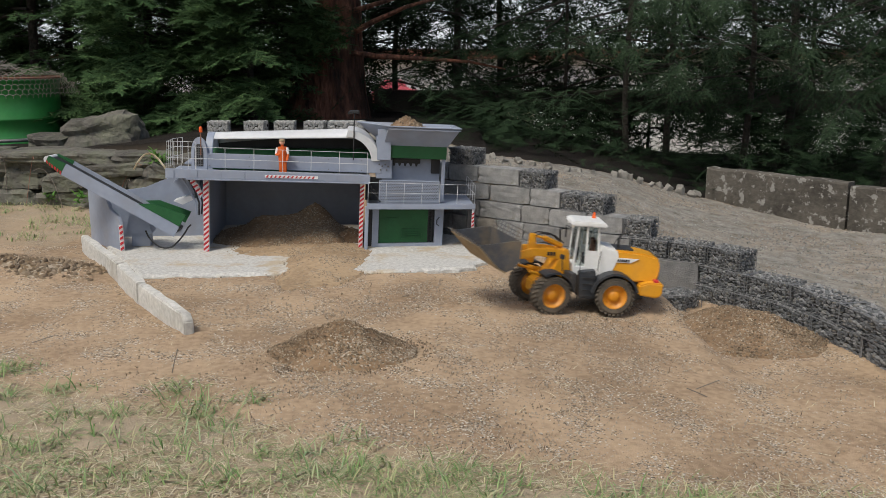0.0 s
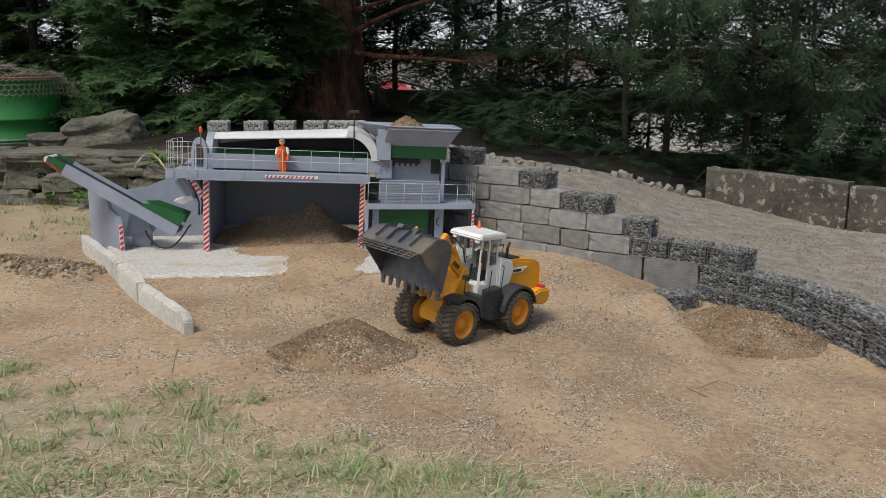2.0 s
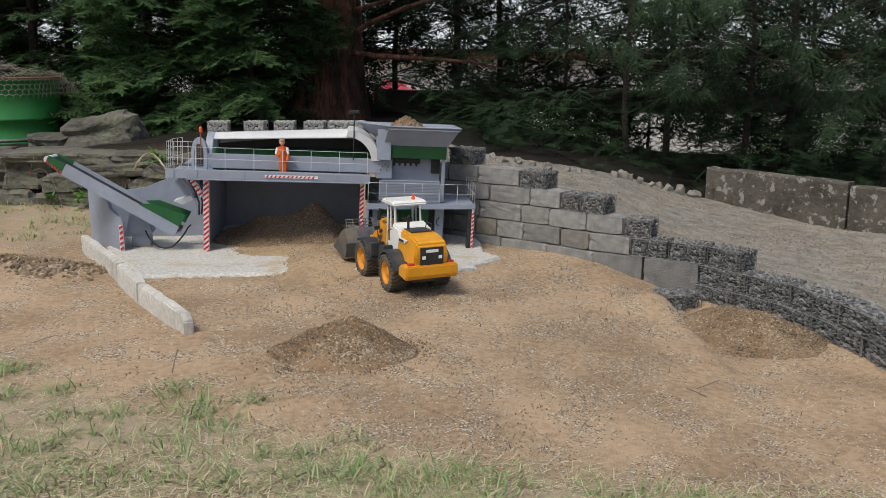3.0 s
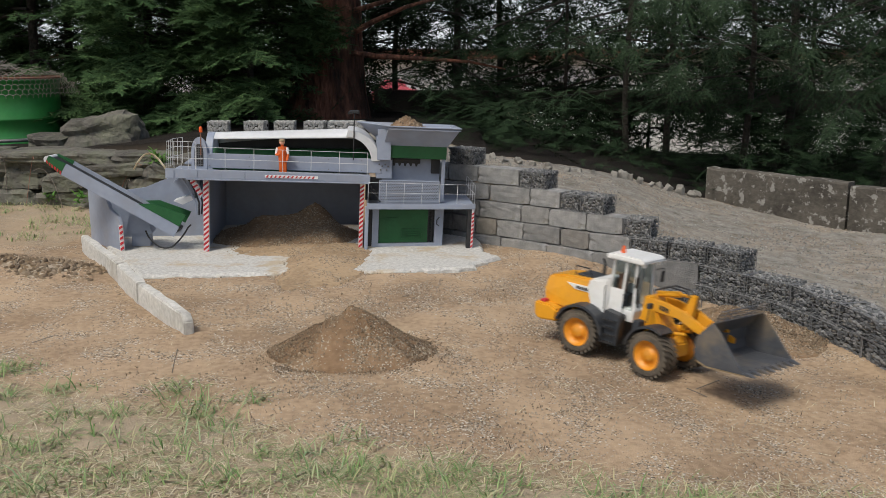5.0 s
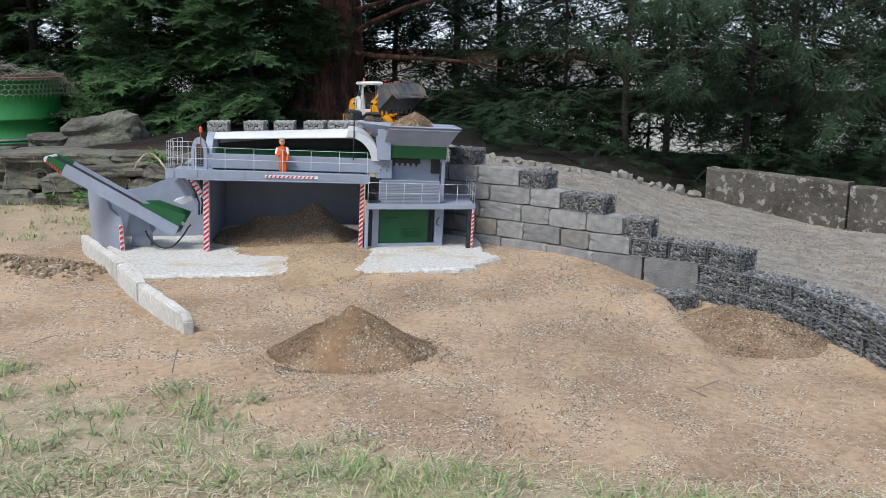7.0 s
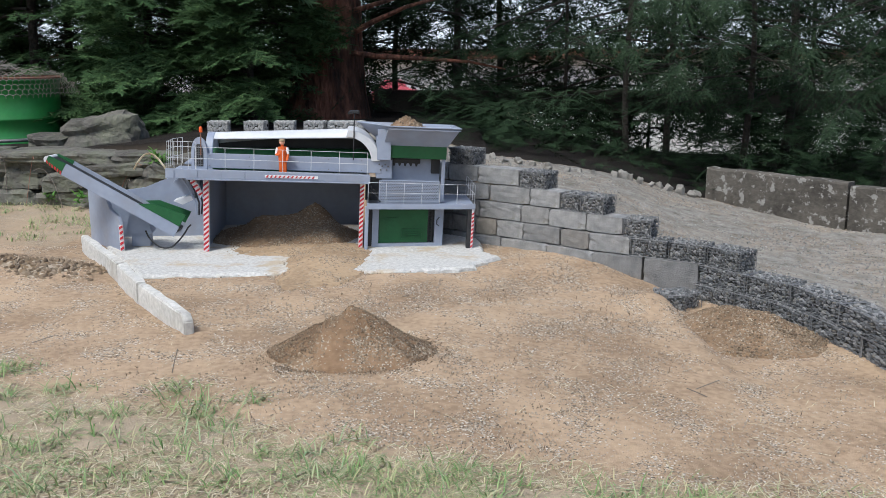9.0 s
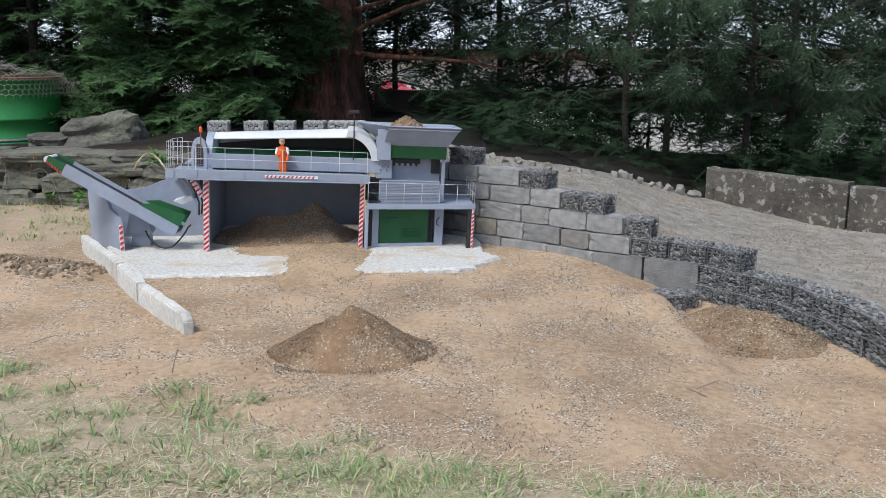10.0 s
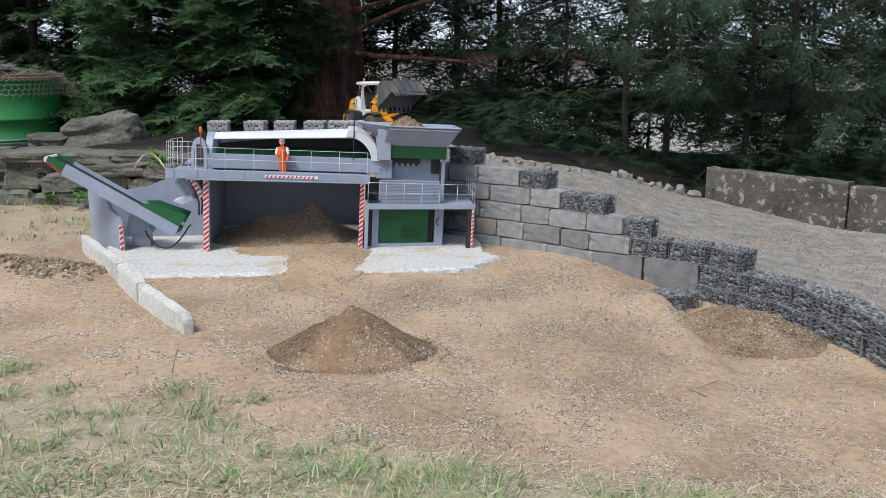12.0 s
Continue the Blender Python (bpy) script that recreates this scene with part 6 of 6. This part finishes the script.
part("wall_course", box(bm_new(), .9, 4.6, 9.0, 9.12, -.7, .16, .01), M["house"], bright_slab)
tagged(bright_slab, "pale slab added to brighten the gap below the fence", "garden wall")

# ---------------------------------------------------------------- the loader's way
# seconds, place of the joint, heading of the rear half, turn of the front half, lift arms, bucket against the ground
DRIVE = [
    (0.0, .354, 2.445, 182, 18, 2, 44), (0.1, .152, 2.415, 184, -12, -14, 25), (0.2, .012, 2.478, 156, -16, -22, 25), (0.3, -.105, 2.611, 142, -14, -26, 14),
    (0.4, -.142, 2.671, 140, -12, -28, 12), (0.5, -.240, 2.758, 137, -10, -28, 12), (0.6, -.240, 2.762, 137, -10, -32, 8), (0.7, -.258, 2.775, 134, -12, -36, 4),
    (0.8, -.36, 2.80, 128, -20, -38, 2), (0.9, -.33, 2.82, 108, 16, -38, 5), (1.0, -.322, 2.81, 107, 24, -34, 15), (1.1, -.335, 2.81, 107, 24, -32, 25), (1.2, -.28, 2.77, 104, 16, -34, 38),
    (1.3, -.198, 2.48, 136, -14, -34, 40), (1.4, .012, 2.305, 190, -22, -28, 38), (1.5, .328, 2.42, 229, -12, -24, 18), (1.6, .185, 2.28, 224, -6, -16, 24),
    (1.7, .05, 2.11, 221, 4, 8, 22), (1.8, .052, 2.11, 222, 4, 4, -40), (1.9, .055, 2.113, 224, 6, 32, -62), (2.0, .05, 2.128, 226, 0, 42, -78),
    (2.1, .28, 2.39, 206, 22, 30, 30), (2.2, .36, 2.445, 188, 26, -12, 26), (2.3, .0, 2.328, 190, -24, -14, 30), (2.4, -.205, 2.476, 138, -20, -26, 20),
    (2.5, -.016, 2.255, 106, 30, -20, 26), (2.6, .005, 2.205, 100, 22, -28, 25), (2.7, -.072, 2.329, 104, 6, -38, 10), (2.8, -.075, 2.371, 102, 8, -32, 10), (2.9, -.130, 2.58, 111, 4, -30, 10),
    (3.0, -.122, 2.61, 114, 2, -28, 12), (3.2, -.200, 2.70, 118, -4, -32, 8), (3.5, -.30, 2.86, 100, 0, -45, 0), (3.7, -.29, 2.83, 96, 0, -40, 35), (3.9, -.15, 2.45, 140, -14, -30, 40),
    (4.05, .15, 2.30, 185, 10, -22, 32), (4.2, .06, 2.10, 203, 30, -2, 20), (4.3, .06, 2.10, 220, 10, 22, -50), (4.4, .08, 2.12, 222, 10, 24, -76), (4.55, .28, 2.40, 235, 20, -10, 0),
    (4.7, .18, 2.54, 268, 8, -38, 8), (4.8, .09, 2.48, 278, 6, -44, 8), (4.9, .221, 2.12, 314, -4, -26, 8), (5.0, .436, 2.015, 319, -8, -9, 4), (5.1, .71, 1.83, 326, 0, -9, 6),
    (5.2, 1.03, 1.70, 345, 10, -30, 12), (5.3, 1.62, 1.75, 400, 25, -30, 35), (5.4, 1.80, 2.3, 462, 25, -18, 38), (5.5, 1.480, 2.82, 480, 10, -3, 40), (5.6, 1.35, 3.06, 485, 8, -4, 40), (5.7, 1.00, 3.30, 520, 8, -9, 36),
    (5.8, .72, 3.36, 514, 0, -8, 36), (5.9, .447, 3.461, 508, 2, -7, 36), (6.0, .208, 3.60, 508, 5, -6, 36), (6.1, .06, 3.82, 512, 18, -4, 36), (6.2, -.13, 4.05, 530, 15, 0, 34),
    (6.3, -.36, 4.14, 542, 20, 4, 44), (6.4, -.39, 4.15, 575, 26, 0, 44), (6.5, -.385, 4.17, 620, 16, 0, 46), (6.6, -.40, 4.20, 626, 26, 0, 46), (6.7, -.365, 4.20, 640, 24, 10, 46), (6.8, -.34, 4.18, 646, 22, 10, 40),
    (6.9, -.32, 4.18, 648, 22, 24, -34), (7.0, -.328, 4.19, 650, 22, 33, -94), (7.1, -.44, 4.2, 690, 14, 36, -76), (7.2, -.57, 4.2, 716, 4, 20, -42), (7.5, -.80, 4.22, 722, 0, -10, 10), (7.75, -.35, 4.12, 712, -8, -25, 10),
    (8.0, .22, 3.62, 685, -10, -35, 10), (8.25, .95, 3.25, 690, 10, -38, 10), (8.5, 1.7, 2.75, 690, 0, -38, 10), (8.8, 2.5, 2.3, 690, 0, -38, 10), (9.5, 3.0, 1.9, 760, 25, -38, 10), (10.0, 2.6, 2.3, 830, 20, -20, 36),
    (10.3, 1.95, 2.65, 848, 10, -12, 36), (10.4, 1.62, 2.92, 838, 8, -12, 36), (10.5, 1.325, 3.12, 838, 12, -12, 36), (10.6, 1.12, 3.30, 872, 10, -10, 36), (10.75, .70, 3.42, 874, 0, -9, 36), (10.9, .344, 3.60, 868, 4, -8, 36), (11.0, .198, 3.73, 859, 6, -6, 36),
    (11.1, .0, 3.98, 880, 12, -4, 35), (11.2, -.18, 4.08, 893, 12, 0, 34), (11.3, -.36, 4.16, 940, 28, 6, 42), (11.4, -.38, 4.22, 995, 24, 2, 42), (11.5, -.322, 4.17, 998, 20, -3, 44), (11.6, -.325, 4.17, 1002, 22, 2, 40), (11.7, -.325, 4.18, 1006, 22, 8, 24), (11.8, -.322, 4.18, 1008, 22, 12, -30),
    (11.9, -.322, 4.18, 1010, 22, 28, -66), (12.0, -.326, 4.18, 1010, 22, 38, -94)]


def glide(rows, times):
    """Smooth curves through the rows that never overshoot."""
    a = np.array(rows, float)
    t, v = a[:, 0], a[:, 1:]
    h = np.diff(t)[:, None]
    d = np.diff(v, axis=0) / h
    m = np.zeros_like(v)
    same = d[:-1] * d[1:] > 0
    with np.errstate(divide='ignore', invalid='ignore'):
        hm = 2 * d[:-1] * d[1:] / (d[:-1] + d[1:])
    m[1:-1] = np.where(same, hm, 0)
    m[0], m[-1] = d[0], d[-1]
    out = []
    for s in times:
        i = min(len(t) - 2, max(0, int(np.searchsorted(t, s, side='right')) - 1))
        u = (s - t[i]) / h[i, 0]
        out.append((2 * u ** 3 - 3 * u ** 2 + 1) * v[i] + (u ** 3 - 2 * u ** 2 + u) * h[i, 0] * m[i] + (3 * u ** 2 - 2 * u ** 3) * v[i + 1] + (u ** 3 - u ** 2) * h[i, 0] * m[i + 1])
    return out


def soft_height(x, y):
    z = [float(ramp_height(x + a, y + b)) if upper(x + a, y + b) or y > 2.4 and x > 0.9 else height(x + a, y + b) for a, b in ((0, 0), (.03, 0), (-.03, 0), (0, .03), (0, -.03))]
    return sum(z) / 5


def motions():
    times = [i / FPS for i in range(0, 12 * FPS + 1)]
    states = glide(DRIVE, times)
    body_rows, ff_rows, boom_rows, bucket_rows, load_rows = [], [], [], [], []
    wheel_rows = {w: [] for w, _, _ in wheels}
    spin, last = 0.0, None
    for t, (x, y, hd, art, arm, tip) in zip(times, states):
        arm = math.degrees(math.asin(math.sin(radians(arm)) * 0.165 / ARM))
        a = radians(hd)
        c, s = math.cos(a), math.sin(a)
        zf, zr = soft_height(x + c * HALF, y + s * HALF), soft_height(x - c * HALF, y - s * HALF)
        if abs(zf - zr) > 0.09:
            zf = zr = (zf + zr) / 2
        pitch = math.atan2(zf - zr, 2 * HALF)
        bank = math.atan2(soft_height(x - s * TRACK, y + c * TRACK) - soft_height(x + s * TRACK, y - c * TRACK), 2 * TRACK)
        bank = max(-0.12, min(0.12, bank))
        body = Matrix.Translation((x, y, (zf + zr) / 2)) @ Matrix.Rotation(a, 4, 'Z') @ Matrix.Rotation(-pitch, 4, 'Y') @ Matrix.Rotation(bank, 4, 'X')
        if last is not None:
            step = Vector((x - last[0], y - last[1]))
            roll = (step.x * c + step.y * s) / RAD
            spin += max(-1.3, min(1.3, roll))
        last = (x, y)
        fm = Matrix.Rotation(radians(art), 4, 'Z')
        bo_m = fm @ Matrix.Translation(PIVOT) @ Matrix.Rotation(-radians(arm), 4, 'Y')
        bk_m = bo_m @ Matrix.Translation((ARM, 0, -.012)) @ Matrix.Rotation(-radians(tip - arm), 4, 'Y')
        body_rows.append((t, body))
        ff_rows.append((t, fm))
        boom_rows.append((t, bo_m))
        bucket_rows.append((t, bk_m))
        load_rows.append((t, body @ bk_m @ pose(.05, 0, -.010)))
        for w, front, side in wheels:
            base = (fm @ Matrix.Translation((HALF, side * TRACK, RAD))) if front else Matrix.Translation((-HALF, side * TRACK, RAD))
            wheel_rows[w].append((t, base @ Matrix.Rotation(spin, 4, 'Y')))
    walk(loader, body_rows)
    walk(ff, ff_rows)
    walk(boom, boom_rows)
    walk(bucket, bucket_rows)
    for w, rows in wheel_rows.items():
        walk(w, rows)
    # the load rides in the bucket, drops out of it, and waits under the soil until it is dug up again
    by_time = dict((round(t, 3), m) for t, m in load_rows)
    rides = [(1.0, 1.77), (3.65, 4.25), (5.3, 6.85), (10.1, 11.72)]
    hop = plant.matrix_world @ Vector((0.71, 0.15, 0.378))
    ends = [Vector((-.2, 1.94, .0)), Vector((-.2, 1.94, .0)), hop, hop]
    rows = [(0.0, pose(-.32, 3.15, .0, 0, 0, 90)), (0.9, pose(-.32, 3.15, .0, 0, 0, 90))]
    for (a, b), end in zip(rides, ends):
        rows += [(t, m) for t, m in load_rows if a <= t <= b]
        m = rows[-1][1]
        yaw = math.degrees(m.to_euler().z)
        for k, u in enumerate((0.6, 0.92, 1.0)):
            p = m.translation.lerp(end, u)
            p.z = m.translation.z + (end.z - .03 - m.translation.z) * u * u
            tt = b + 0.10 * (k + 1)
            if tt < 11.99:
                rows.append((tt, pose(p.x, p.y, p.z, 0, 20 * (1 - u), yaw)))
        if b < 5:
            rows += [(b + .4, pose(end.x, end.y, -.15, 0, 0, yaw)), (b + .5, pose(end.x, end.y, -.4, 0, 0, yaw)), (b + .6, pose(-.30, 3.1, -.4, 0, 0, yaw)), (b + .7, pose(-.30, 3.1, -.4, 0, 0, yaw))]
        elif b < 8:
            rows += [(7.6, pose(hop.x, hop.y, -.2, 0, 0, yaw)), (8.6, pose(2.8, 2.1, -.4, 0, 0, yaw)), (10.0, pose(2.8, 2.1, -.4, 0, 0, yaw))]
    rows = sorted(rows, key=lambda r: r[0])
    if rows[-1][0] < 12.0:
        rows.append((12.0, pose(hop.x, hop.y, hop.z - .03, 0, 0, math.degrees(rows[-1][1].to_euler().z))))
    rows = [r for i, r in enumerate(rows) if i == 0 or r[0] > rows[i - 1][0] + .01]
    walk(load, rows)
    # the heap grows each time a bucket is tipped on it
    walk(pile2, [(t, pose(-.20, 1.94, z)) for t, z in ((0, -.125), (1.75, -.125), (1.85, -.07), (2.0, -.028), (2.1, -.024), (4.2, -.024), (4.35, -.005), (4.5, 0), (12.0, 0))])


motions()
